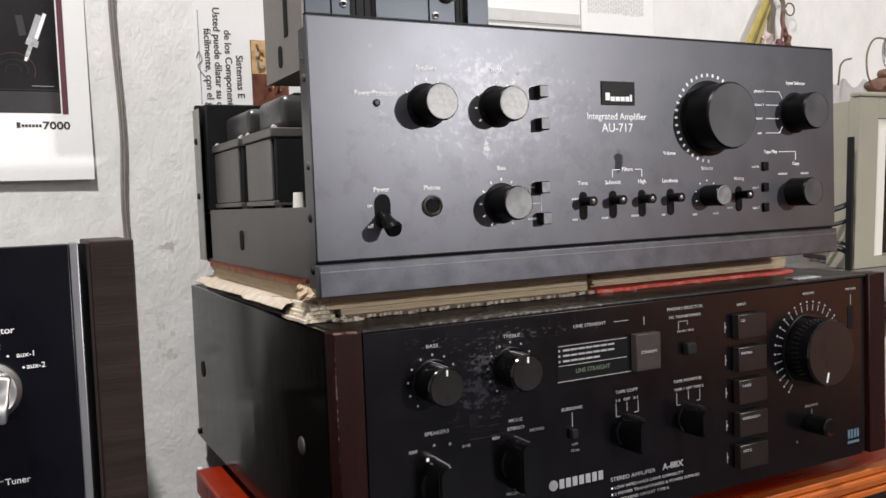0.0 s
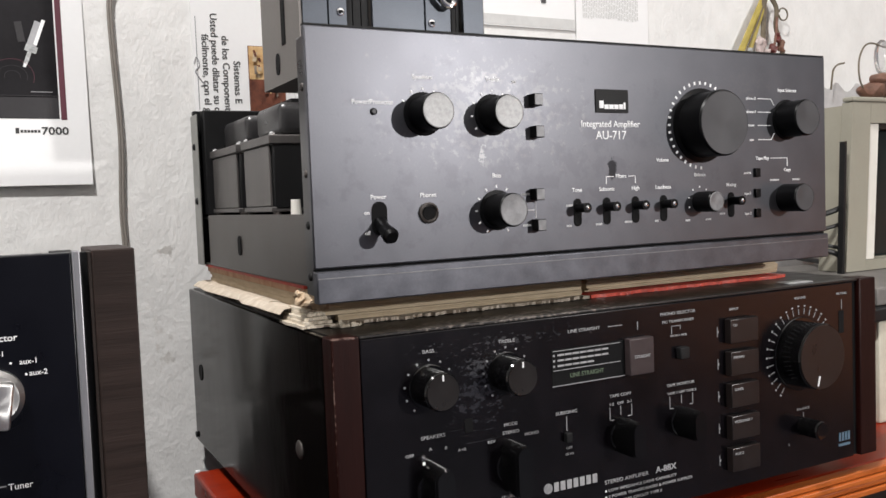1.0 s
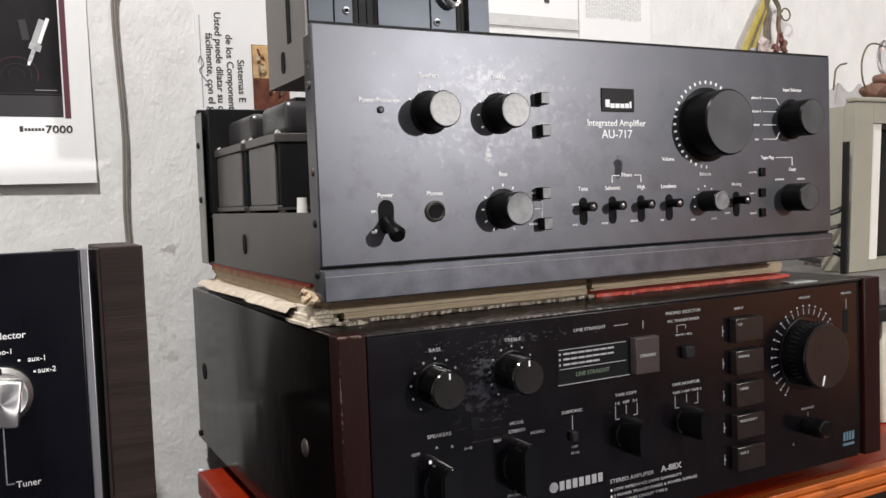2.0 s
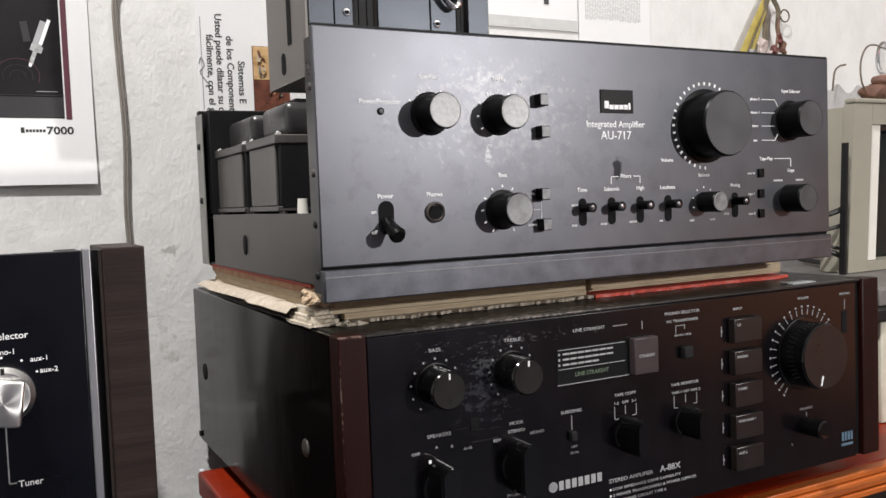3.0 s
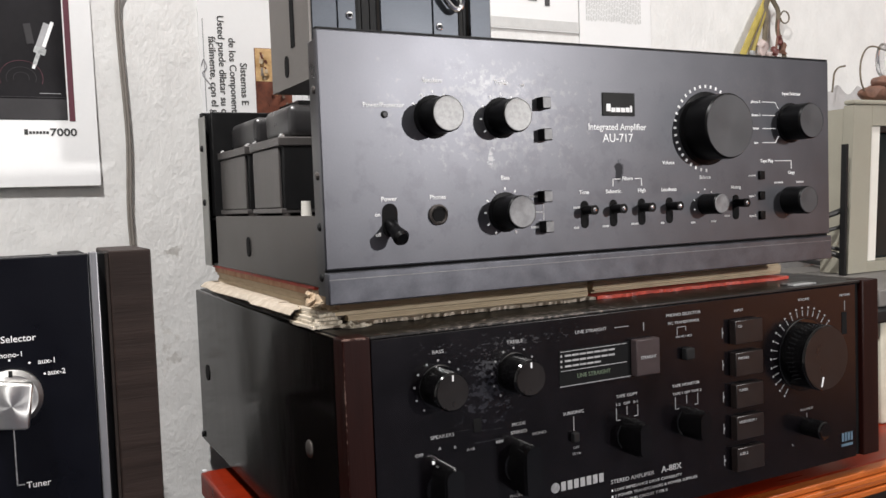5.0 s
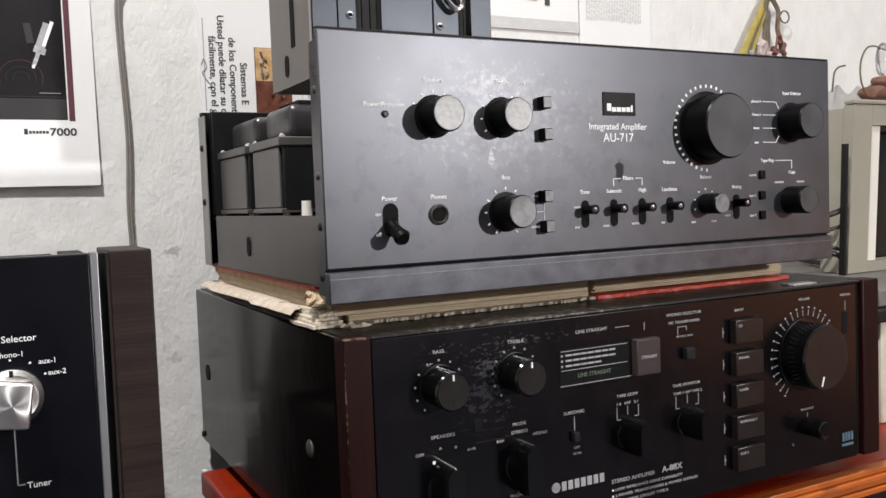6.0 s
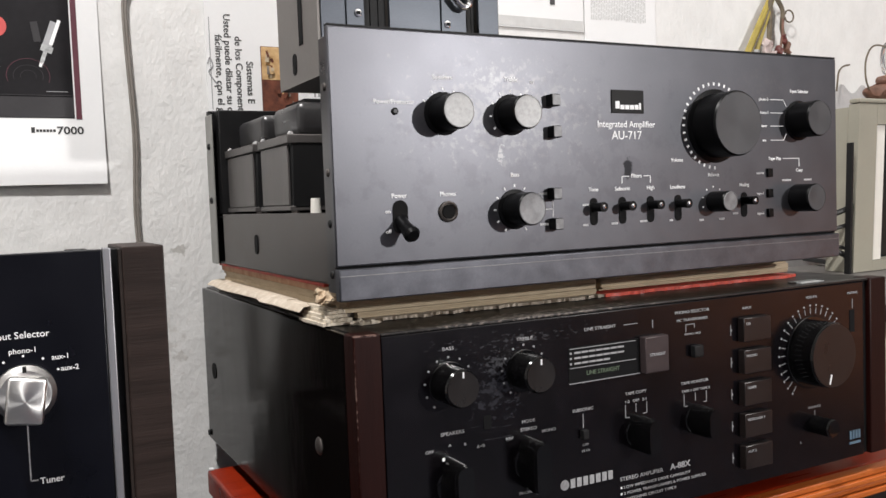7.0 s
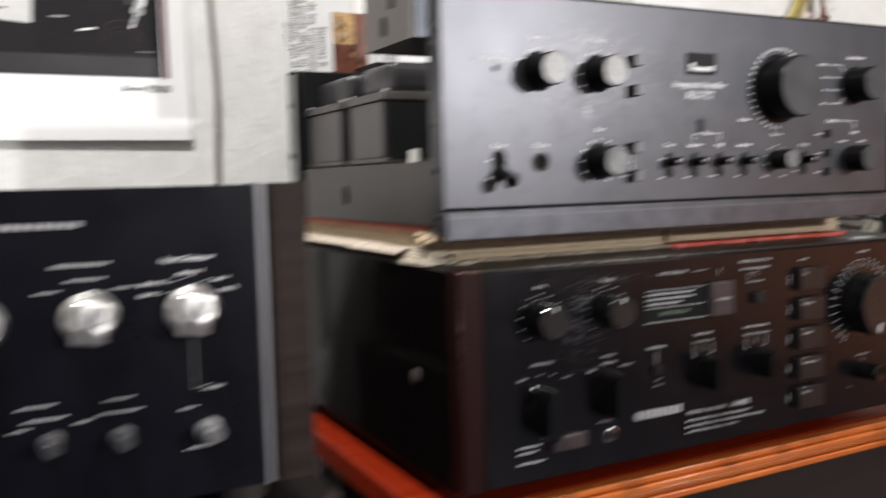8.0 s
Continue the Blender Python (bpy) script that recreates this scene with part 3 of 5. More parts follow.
words("A-88X", 0.2385, F - 0.0002, 0.7930, 0.0060, lower, PRINT_MID, "LEFT", bold=0.015, squeeze=1.15)
for k, body in enumerate(("LOW IMPEDANCE DRIVE CAPABILITY", "2 POWER TRANSFORMERS & POWER SUPPLIES", "SWITCHING CIRCUIT TYPE II")):
    words(body, 0.1965, F - 0.0002, 0.7866 - 0.0043 * k, 0.0027, lower, PRINT_MID, "LEFT", bold=0.006, squeeze=1.35)
    bars("bullet", [(0.1940, 0.1952, 0.7860 - 0.0043 * k, 0.7873 - 0.0043 * k)], F, PRINT, lower)
# maker's mark as plain shapes
logo = [(0.1525 + 0.0052 * k, 0.1562 + 0.0052 * k, 0.7945, 0.8005) for k in range(7)]
for r in logo:
    bars("maker_mark", [r], F, PRINT_MID, lower)
bm = bmesh.new()
lathe(bm, 0.1478, 0.7975, [(0.0034, F), (0.0034, F - 0.0004)], 24)
part("maker_mark", bm, PRINT_DIM, lower)
bars("badge_bar", [(0.4290 + 0.0035 * k, 0.4313 + 0.0035 * k, 0.7815, 0.7885) for k in range(4)] + [(0.4285, 0.4420, 0.7775, 0.7795)], F, BADGE_BLUE, lower, 0.0006)
# printed leader lines
for rects in ([(0.1637, 0.1643, 0.8330, 0.8425)], [(0.1995, 0.2000, 0.834, 0.8430), (0.1995, 0.203, 0.834, 0.8345)], [(0.2087, 0.2092, 0.8370, 0.8430)], [(0.2182, 0.2187, 0.8350, 0.8430), (0.215, 0.2187, 0.8350, 0.8355)],
              [(0.2525, 0.2530, 0.834, 0.8430), (0.2525, 0.2560, 0.834, 0.8345)], [(0.2632, 0.2637, 0.8370, 0.8430)], [(0.2738, 0.2743, 0.8350, 0.8430), (0.271, 0.2743, 0.8350, 0.8355)], [(0.2555, 0.2560, 0.8870, 0.8925), (0.2555, 0.2640, 0.8922, 0.8927), (0.2636, 0.2641, 0.8895, 0.8927)],
              [(0.200, 0.2120, 0.8977, 0.8982)], [(0.2250, 0.2256, 0.8935, 0.8990)], [(0.3880, 0.3885, 0.8080, 0.8115)], [(0.4337, 0.4342, 0.8880, 0.8960)]):
    bars("leader_line", rects, F, PRINT_DIM, lower)

# ---- magazines between the amplifiers ----
BZ0 = PZ1 - 0.0005


def page_block(x0, x1, y0, y1, z0, z1, n, jitter, rng):
    """One block of pages with uneven edges."""
    bm = bmesh.new()
    dz = (z1 - z0) / n
    rings = []
    m = 14
    for k in range(n):
        a, b, c, d = (rng.uniform(-jitter, jitter) for _ in range(4))
        w = rng.uniform(0, 50)
        for q in (0.0, 0.82):
            ring = []
            z = z0 + dz * (k + q)
            for i in range(m):
                ring.append((x0 + a + (x1 + b - x0 - a) * i / m, y0 + c))
            for i in range(m):
                ring.append((x1 + b, y0 + c + (y1 + d - y0 - c) * i / m))
            for i in range(m):
                ring.append((x1 + b + (x0 + a - x1 - b) * i / m, y1 + d))
            for i in range(m):
                ring.append((x0 + a, y1 + d + (y0 + c - y1 - d) * i / m))
            rings.append([bm.verts.new((x + jitter * 0.5 * noise.noise((x * 70, y * 70, w)), y + jitter * 0.5 * noise.noise((x * 70, y * 70, w + 9)), z)) for x, y in ring])
    for a, b in zip(rings, rings[1:]):
        for k in range(len(a)):
            bm.faces.new((a[k], a[(k + 1) % len(a)], b[(k + 1) % len(a)], b[k]))
    bm.faces.new(rings[0][::-1])
    bm.faces.new(rings[-1])
    return bm


def ragged_sheet(x0, x1, y0, y1, z, rng, amp=0.003, n=60, th=0.0009, sag=0.0):
    """A sheet with torn front and left edges."""
    bm = bmesh.new()
    m = 10
    grid = []
    for i in range(n + 1):
        row = []
        for j in range(m + 1):
            u, v = i / n, j / m
            x = x0 + (x1 - x0) * u
            y = y0 + (y1 - y0) * v
            if j == 0:
                y += amp * (noise.noise((x * 90, z * 700, 0)) + 0.6 * rng.uniform(-1, 1))
            if i == 0:
                x += amp * 1.2 * (noise.noise((y * 60, z * 300, 5)) + 0.4 * rng.uniform(-1, 1))
            row.append(bm.verts.new((x, y, z - sag * max(0.0, 1 - u * 14) ** 2 + 0.0004 * noise.noise((x * 60, y * 60, z * 90)))))
        grid.append(row)
    for i in range(n):
        for j in range(m):
            bm.faces.new((grid[i][j], grid[i + 1][j], grid[i + 1][j + 1], grid[i][j + 1]))
    ret = bmesh.ops.extrude_face_region(bm, geom=bm.faces[:])
    bmesh.ops.translate(bm, verts=[v for v in ret["geom"] if isinstance(v, bmesh.types.BMVert)], vec=(0, 0, th))
    return bm


rng = random.Random(4)
mag = thing("magazine", (0.12, 0.2, BZ0), "old thick magazine with torn cream pages and red cover", "magazine", "magazines under the amplifier")
part("bottom_cover", ragged_sheet(0.008, 0.222, 0.040, 0.335, BZ0 + 0.0002, rng, 0.0026), SPINE_DARK, mag, "dark torn bottom cover")
# dark colour stands in for the shadow beneath the overhanging loose sheets
part("lower_pages", page_block(0.014, 0.060, 0.052, 0.330, BZ0 + 0.0014, BZ0 + 0.0064, 5, 0.0008, rng), SPINE_DARK, mag, "lower pages, dark as the shade under the loose sheets")
part("loose_sheet", ragged_sheet(0.000, 0.060, 0.074, 0.336, BZ0 + 0.0100, rng, 0.0052, 20, 0.0005, sag=0.0036), PAPER_TORN, mag, "pale torn loose pages")
part("loose_sheet", ragged_sheet(0.003, 0.060, 0.110, 0.332, BZ0 + 0.0107, rng, 0.0040, 20, 0.0005, sag=0.0020), PAPER_TORN, mag, "pale torn loose pages")
part("torn_edge", ragged_sheet(0.030, 0.222, 0.0375, 0.120, BZ0 + 0.0006, rng, 0.0030, 130, 0.0020), PAPER_TORN, mag, "pale torn paper edge")
part("page_block", page_block(0.030, 0.221, 0.046, 0.322, BZ0 + 0.0024, BZ0 + 0.0064, 3, 0.0004, rng), PAPER_OLD, mag)
part("page_block", page_block(0.012, 0.221, 0.046, 0.322, BZ0 + 0.0066, 0.9305, 5, 0.0009, rng), PAPER_OLD, mag)
for k in range(5):
    part("corner_page", ragged_sheet(0.003 + 0.0014 * k + rng.uniform(-0.0012, 0.0012), 0.0245 - 0.0016 * k + rng.uniform(-0.001, 0.001), 0.036 + 0.0017 * k + rng.uniform(-0.001, 0.001), 0.080, BZ0 + 0.0006 + 0.0022 * k, rng, 0.0012, 12, 0.0019), PAPER_CORNER, mag)
bm = bmesh.new()
bmesh.ops.create_icosphere(bm, subdivisions=4, radius=1.0, matrix=pose(0.0135, 0.044, 0.9292) @ Matrix.Diagonal((0.0105, 0.0150, 0.0052, 1)))
for v in bm.verts:
    v.co += 0.0050 * noise.noise_vector(v.co * 150) + 0.0020 * noise.noise_vector(v.co * 420)
part("crumpled_corner", bm, PAPER_TAN, mag, "crumpled torn page corner")
bm = bmesh.new()
bmesh.ops.create_icosphere(bm, subdivisions=4, radius=1.0, matrix=pose(0.0300, 0.0330, BZ0 + 0.0010) @ Matrix.Diagonal((0.0110, 0.0050, 0.0016, 1)))
for v in bm.verts:
    v.co += 0.0030 * noise.noise_vector(v.co * 190) + 0.0012 * noise.noise_vector(v.co * 500)
    v.co.z = max(v.co.z, BZ0 + 0.0002)
part("torn_scrap", bm, PAPER_CORNER, mag, "pale torn scrap of paper")
part("cover_edge", page_block(0.0095, 0.2215, 0.0456, 0.323, 0.9306, 0.9349, 2, 0.0007, rng), TAN_COVER, mag, "frayed orange-tan cover edge")
part("top_cover", B(0.008, 0.2215, 0.0450, 0.324, 0.9350, 0.9372, 0.0006), RED_COVER, mag)
mag2 = thing("magazine", (0.33, 0.2, BZ0), "old thick magazine with bright red bottom cover", "magazine", "magazines under the amplifier")
part("bottom_cover", ragged_sheet(0.2245, 0.429, 0.040, 0.335, BZ0 + 0.0002, rng, 0.0012, th=0.0024), RED_BRIGHT, mag2)
part("page_block", page_block(0.226, 0.427, 0.047, 0.330, BZ0 + 0.0042, 0.9348, 15, 0.0012, rng), PAPER_OLD, mag2)
part("top_cover", B(0.225, 0.428, 0.047, 0.332, 0.9350, 0.9372, 0.0006), RED_COVER, mag2)
slip = solo("paper_slip", B(0.386, 0.412, -0.001, 0.012, BZ0 + 0.0003, BZ0 + 0.0012), INK_SILVER, "small pale grey paper slip on the black cover", "paper")

# ---- upper integrated amplifier, cover off ----
SZ0, SZG, SZ1, SW = 0.930, 0.9495, 1.088, 0.430
upper = thing("amplifier", (0.215, 0.16, 0.9372), "dark grey integrated amplifier without cover, on magazines", "amplifier")
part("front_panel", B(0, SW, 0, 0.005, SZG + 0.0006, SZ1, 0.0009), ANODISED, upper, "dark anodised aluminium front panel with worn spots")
# no part of its own: black strip added to draw the panel's dark top edge
part("top_edge_line", B(0.0004, SW - 0.0004, 0.0004, 0.0055, SZ1 + 0.0001, SZ1 + 0.0011), BLACK, upper)
part("lower_strip", B(0.0005, SW - 0.0005, -0.0022, 0.005, SZ0, SZG - 0.0008, 0.0009), ANOD_LOW, upper, "dark anodised lower strip")
part("shadow_gap", B(0.001, SW - 0.001, 0.0018, 0.005, SZG - 0.0007, SZG + 0.0005), BLACK_SOFT, upper)
bars("groove_line", [(0.001, SW - 0.001, SZG - 0.0052, SZG - 0.0046)], -0.0022, CAP_GREY, upper)
part("rack_flange", B(0.0025, 0.0065, 0.0052, 0.022, SZ0 + 0.004, SZ1 - 0.004, 0.0006), BELL_BLACK, upper)
part("rack_flange", B(SW - 0.0065, SW - 0.0025, 0.0052, 0.022, SZ0 + 0.004, SZ1 - 0.004, 0.0006), BELL_BLACK, upper)
part("panel_backing", B(0.007, SW - 0.007, 0.0052, 0.008, SZ0 + 0.008, SZ1 - 0.003), BLACK, upper)
for zz in (1.005, 0.975, 0.945, 1.055):
    bm = bmesh.new()
    bmesh.ops.create_uvsphere(bm, u_segments=12, v_segments=6, radius=0.0026, matrix=pose(0.0025, 0.014, zz) @ Matrix.Diagonal((0.6, 1, 1, 1)))
    part("flange_screw", bm, STEEL_GREY if zz in (1.005, 1.055) else BLACK, upper)
part("side_plate", B(0.0055, 0.0075, 0.0225, 0.290, 0.9385, 0.9815, 0.0005), STEEL_DARK, upper, "dark grey steel side plate")
part("side_plate", B(SW - 0.0075, SW - 0.0055, 0.0225, 0.290, 0.9385, 0.9815, 0.0005), STEEL_DARK, upper)
bm = bmesh.new()
slot(bm, 0, 0, 0.0085, 0.0150, -0.0006, 0.0006)
bmesh.ops.rotate(bm, verts=bm.verts, matrix=Matrix.Rotation(radians(90), 3, "Z"))
bmesh.ops.translate(bm, verts=bm.verts, vec=(0.0052, 0.185, 0.958))
part("side_hole", bm, BLACK_SOFT, upper)
part("chassis_plate", B(0.0078, SW - 0.0078, 0.0082, 0.3175, 0.9374, 0.9390), STEEL_DARK, upper)
part("inner_deck", B(0.0078, SW - 0.0078, 0.024, 0.3175, 0.978, 0.980), BLACK, upper)
part("rear_panel", B(0.0035, SW - 0.0035, 0.318, 0.326, 0.9372, 1.0745, 0.0008), BLACK, upper, "black steel rear panel")
part("rear_flange", B(0.0022, 0.0033, 0.303, 0.326, 0.9374, 1.0700, 0.0003), STEEL_PALE, upper, "pale grey rear flange")
part("rear_wall_inside", B(0.0080, SW - 0.0080, 0.3005, 0.3175, 0.9815, 1.0735, 0.001), BLACK, upper)
for zz in (1.042, 0.994):
    bm = bmesh.new()
    bmesh.ops.create_uvsphere(bm, u_segments=12, v_segments=6, radius=0.003, matrix=pose(0.0020, 0.314, zz) @ Matrix.Diagonal((0.7, 1, 1, 1)))
    part("rear_screw", bm, BLACK, upper)


def transformer(y0, y1, z0, z1, x0, x1, dome):
    t = part("transformer", B(x0 + 0.002, x1, y0, y1, z0, z1, 0.0012), BLACK, upper, "boxed power transformer with grey steel shell")
    part("shell", B(x0, x0 + 0.0018, y0 + 0.004, y1 - 0.004, z0 + 0.003, z1 - 0.006, 0.0006), STEEL_SHELL, t, "grey plated steel shell")
    part("rim", B(x0 - 0.001, x1, y0 - 0.001, y1 + 0.001, z1 - 0.0052, z1 + 0.0012, 0.0008), STEEL_SHELL, t)
    part("bottom_rim", B(x0 - 0.0006, x1, y0, y1, z0 - 0.001, z0 + 0.0026, 0.0006), STEEL_SHELL, t)
    bm = B(x0 + 0.010, x1 - 0.012, y0 + 0.006, y1 - 0.006, z1 + 0.0014, z1 + dome, 0.0055, 4)
    part("bell_cover", bm, BELL_BLACK, t, "rounded black bell cover")
    for yy in (y0 + 0.003, y1 - 0.003):
        bm = bmesh.new()
        bmesh.ops.create_uvsphere(bm, u_segments=10, v_segments=6, radius=0.0024, matrix=pose(x0 + 0.003, yy, z1 + 0.0014))
        part("bolt", bm, CHROME, t)
        bm = bmesh.new()
        bmesh.ops.create_cone(bm, cap_ends=True, segments=8, radius1=0.003, radius2=0.003, depth=z0 - 0.980, matrix=pose(x0 + 0.004, yy, (z0 + 0.980) / 2))
        part("stud", bm, STEEL_GREY, t)


transformer(0.118, 0.192, 0.9840, 1.0355, 0.0125, 0.110, 0.025)
transformer(0.208, 0.297, 0.9840, 1.0355, 0.0125, 0.110, 0.025)
bm = bmesh.new()
bmesh.ops.create_cone(bm, cap_ends=True, segments=16, radius1=0.0036, radius2=0.0030, depth=0.011, matrix=pose(0.013, 0.068, 0.9855))
part("plastic_peg", bm, BEIGE_LIGHT, upper, "small white plastic peg")
part("circuit_board", B(0.13, 0.41, 0.03, 0.28, 0.9802, 0.9818), SPINE_DARK, upper)


def s_knob(x, z, r, ln, cap_mat, name="knob", fl=0.0, seg=72):
    bm = bmesh.new()
    lathe(bm, x, z, [(r + fl, 0), (r + fl, -0.0007), (r, -0.0012), (r, -ln + 0.0012), (r - 0.0009, -ln)], seg, 0.00025)
    k = part(name, bm, KNOB_BLACK, upper, "black knurled knob with spun metal face")
    bm = bmesh.new()
    lathe(bm, x, z, [(r - 0.0009, -ln + 0.0002), (r - 0.0011, -ln - 0.0005), (r * 0.94, -ln - 0.0003), (r * 0.4, -ln - 0.0001)], 56)
    part("cap", bm, cap_mat, k, "", (x, 0, z))
    return k


s_knob(0.0730, 1.0390, 0.0108, 0.0200, CAP_WORN, fl=0.0024)
s_knob(0.1215, 1.0390, 0.0106, 0.0200, CAP_WORN, fl=0.0024)
s_knob(0.1225, 0.9792, 0.0104, 0.0200, CAP_GREY, fl=0.0024)
s_knob(0.2975, 1.0335, 0.0232, 0.0225, CAP_DARK, "volume_knob", 0.0036, 120)
s_knob(0.3860, 1.0385, 0.0136, 0.0195, CAP_DARK, fl=0.0018)
s_knob(0.2945, 0.9785, 0.0074, 0.0165, CAP_GREY)
s_knob(0.3835, 0.9785, 0.0106, 0.0180, CAP_DARK)
arc_dots("tick", 0.2975, 1.0335, 0.0305, 42, 268, 24, 0.0015, 0, PRINT, upper, 0.0023)
arc_dots("tick", 0.1215, 1.0390, 0.0150, -35, 215, 9, 0.0010, 0, PRINT, upper, 0.0016)
arc_dots("tick", 0.0730, 1.0390, 0.0152, 60, 150, 4, 0.0010, 0, PRINT, upper, 0.0016)
arc_dots("tick", 0.1225, 0.9792, 0.0150, -60, 240, 11, 0.0010, 0, PRINT, upper, 0.0018)
arc_dots("tick", 0.2945, 0.9785, 0.0108, -20, 200, 7, 0.0009, 0, PRINT, upper, 0.0012)
for bx, bz in ((0.1520, 1.0485), (0.1525, 1.0282), (0.1512, 0.9882), (0.1518, 0.9685)):
    bt = part("push_button", B(bx - 0.0034, bx + 0.0034, -0.0068, 0, bz - 0.0038, bz + 0.0038, 0.0005), KNOB_BLACK, upper, "small square push button")
    part("cap", B(bx - 0.0030, bx + 0.0030, -0.0074, -0.0069, bz - 0.0034, bz + 0.0034, 0.0002), CAP_GREY, bt)
for bz in (0.9985, 0.9830, 0.9680):
    part("tape_button", B(0.3497, 0.3550, -0.0022, 0, bz - 0.0033, bz + 0.0033, 0.0005), KNOB_BLACK, upper)


def lever(x, z, h, w, ln, up, r):
    s = bmesh.new()
    slot(s, x, z, w, h, 0.0, -0.0005)
    part("lever_slot", s, BLACK_SOFT, upper)
    bm = bmesh.new()
    bmesh.ops.create_cone(bm, cap_ends=True, segments=16, radius1=r * 0.85, radius2=r, depth=ln, matrix=pose(x, -ln / 2 - 0.0004, z + up, 90, 0, 0))
    lv = part("lever", bm, KNOB_BLACK, upper, "black toggle lever with grey tip")
    bm = bmesh.new()
    bmesh.ops.create_uvsphere(bm, u_segments=12, v_segments=8, radius=r * 0.5, matrix=pose(x, -ln - 0.0003, z + up) @ Matrix.Diagonal((1, 0.5, 1, 1)))
    part("tip", bm, CHROME, lv, "bright metal tip")


for lx in (0.1850, 0.2095, 0.2345, 0.2600, 0.3255):
    lever(lx, 0.9752, 0.0185, 0.0062, 0.0110, 0.0030, 0.0033)
bm = bmesh.new()
slot(bm, 0.0415, 0.9775, 0.0098, 0.0200, 0.0, -0.0005)
part("lever_slot", bm, BLACK_SOFT, upper)
bm = bmesh.new()
for p0, p1, r0, r1 in (((0, -0.0002, -0.0010), (0, -0.0070, -0.0046), 0.0040, 0.0038), ((0, -0.0070, -0.0046), (0, -0.0150, -0.0086), 0.0038, 0.0050), ((0, -0.0150, -0.0086), (0, -0.0172, -0.0096), 0.0050, 0.0036)):
    d = Vector(p1) - Vector(p0)
    bmesh.ops.create_cone(bm, cap_ends=True, segments=24, radius1=r0, radius2=r1, depth=d.length,
                          matrix=Matrix.Translation(Vector((0.0415, 0, 0.9760)) + (Vector(p0) + Vector(p1)) / 2) @ d.to_track_quat("Z", "Y").to_matrix().to_4x4())
part("power_lever", bm, KNOB_BLACK, upper, "black bat-shaped power lever pointing down")
bm = bmesh.new()
lathe(bm, 0.0738, 0.9795, [(0.0064, 0), (0.0064, -0.0014), (0.0052, -0.0020), (0.0044, -0.0006)], 32)
jk = part("headphone_jack", bm, STEEL_GREY, upper, "steel-ringed headphone socket")
bm = bmesh.new()
lathe(bm, 0.0738, 0.9795, [(0.0042, -0.0003), (0.0042, -0.0012)], 24)
part("socket", bm, BLACK_SOFT, jk)
bm = bmesh.new()
lathe(bm, 0.0405, 1.0400, [(0.0021, 0), (0.0021, -0.0008), (0.0015, -0.0011)], 20)
il = part("indicator_lamp", bm, BLACK, upper)
bm = bmesh.new()
lathe(bm, 0.0405, 1.0400, [(0.0012, -0.0010), (0.0012, -0.0014)], 16)
part("lens", bm, CAP_DARK, il)
plate = part("name_plate", B(0.2020, 0.2300, -0.0009, 0, 1.0415, 1.0572, 0.0003), BLACK, upper, "black name plate with pale mark")
for r in ((0.2050, 0.2085, 1.0445, 1.0495), (0.2092, 0.2127, 1.0440, 1.0470), (0.2134, 0.2169, 1.0440, 1.0470), (0.2176, 0.2211, 1.0440, 1.0470), (0.2218, 0.2250, 1.0440, 1.0472), (0.2257, 0.2272, 1.0440, 1.0485)):
    bars("maker_mark", [r], -0.0009, PRINT, plate)
for body, x, z, s in (("Speakers", 0.0730, 1.0610, 0.0046), ("Treble", 0.1220, 1.0612, 0.0046), ("Bass", 0.1230, 1.0010, 0.0050), ("Power", 0.0412, 0.9900, 0.0052), ("Phones", 0.0740, 0.9902, 0.0052), ("Power/Protector", 0.0402, 1.0455, 0.0052),
                      ("Volume", 0.2600, 1.0090, 0.0044), ("Input Selector", 0.3870, 1.0608, 0.0044), ("Tone", 0.1850, 0.9900, 0.0046), ("Subsonic", 0.2100, 0.9900, 0.0046), ("High", 0.2350, 0.9900, 0.0046), ("Loudness", 0.2600, 0.9900, 0.0046),
                      ("Filters", 0.2225, 0.9985, 0.0046), ("Balance", 0.2950, 0.9980, 0.0044), ("Muting", 0.3260, 0.9900, 0.0044), ("Tape Play", 0.3590, 1.0092, 0.0044), ("Copy", 0.3860, 1.0000, 0.0042), ("phono-2", 0.3480, 1.0540, 0.0036), ("phono-1", 0.3480, 1.0440, 0.0036), ("tuner", 0.3480, 1.0340, 0.0036),
                      ("aux", 0.3480, 1.0232, 0.0036), ("on", 0.0335, 0.9810, 0.0040), ("off", 0.0335, 0.9690, 0.0040), ("source", 0.3430, 0.9985, 0.0034), ("tape-1", 0.3430, 0.9830, 0.0034), ("tape-2", 0.3430, 0.9680, 0.0034)):
    words(body, x, -0.0002, z, s * (0.74 if s > 0.0047 else 0.82), upper, PRINT, bold=0.010)
words("Integrated Amplifier", 0.2150, -0.0002, 1.0338, 0.0062, upper, PRINT, bold=0.008)
words("AU-717", 0.2150, -0.0002, 1.0262, 0.0082, upper, PRINT, bold=0.004)
for rects in ([(0.2095, 0.2160, 0.9982, 0.9987), (0.2095, 0.2100, 0.9935, 0.9987)], [(0.2290, 0.2352, 0.9982, 0.9987), (0.2347, 0.2352, 0.9935, 0.9987)], [(0.3680, 0.3862, 1.0090, 1.0095), (0.3857, 0.3862, 1.0030, 1.0095)],
              [(0.3550, 0.3690, 1.0537, 1.0542)], [(0.3550, 0.3690, 1.0437, 1.0442)], [(0.3550, 0.3690, 1.0337, 1.0342)], [(0.3550, 0.3690, 1.0230, 1.0235)], [(0.1400, 0.1520, 0.9780, 0.9785), (0.1515, 0.1520, 0.9730, 0.9838)]):
    bars("leader_line", rects, 0, PRINT, upper)
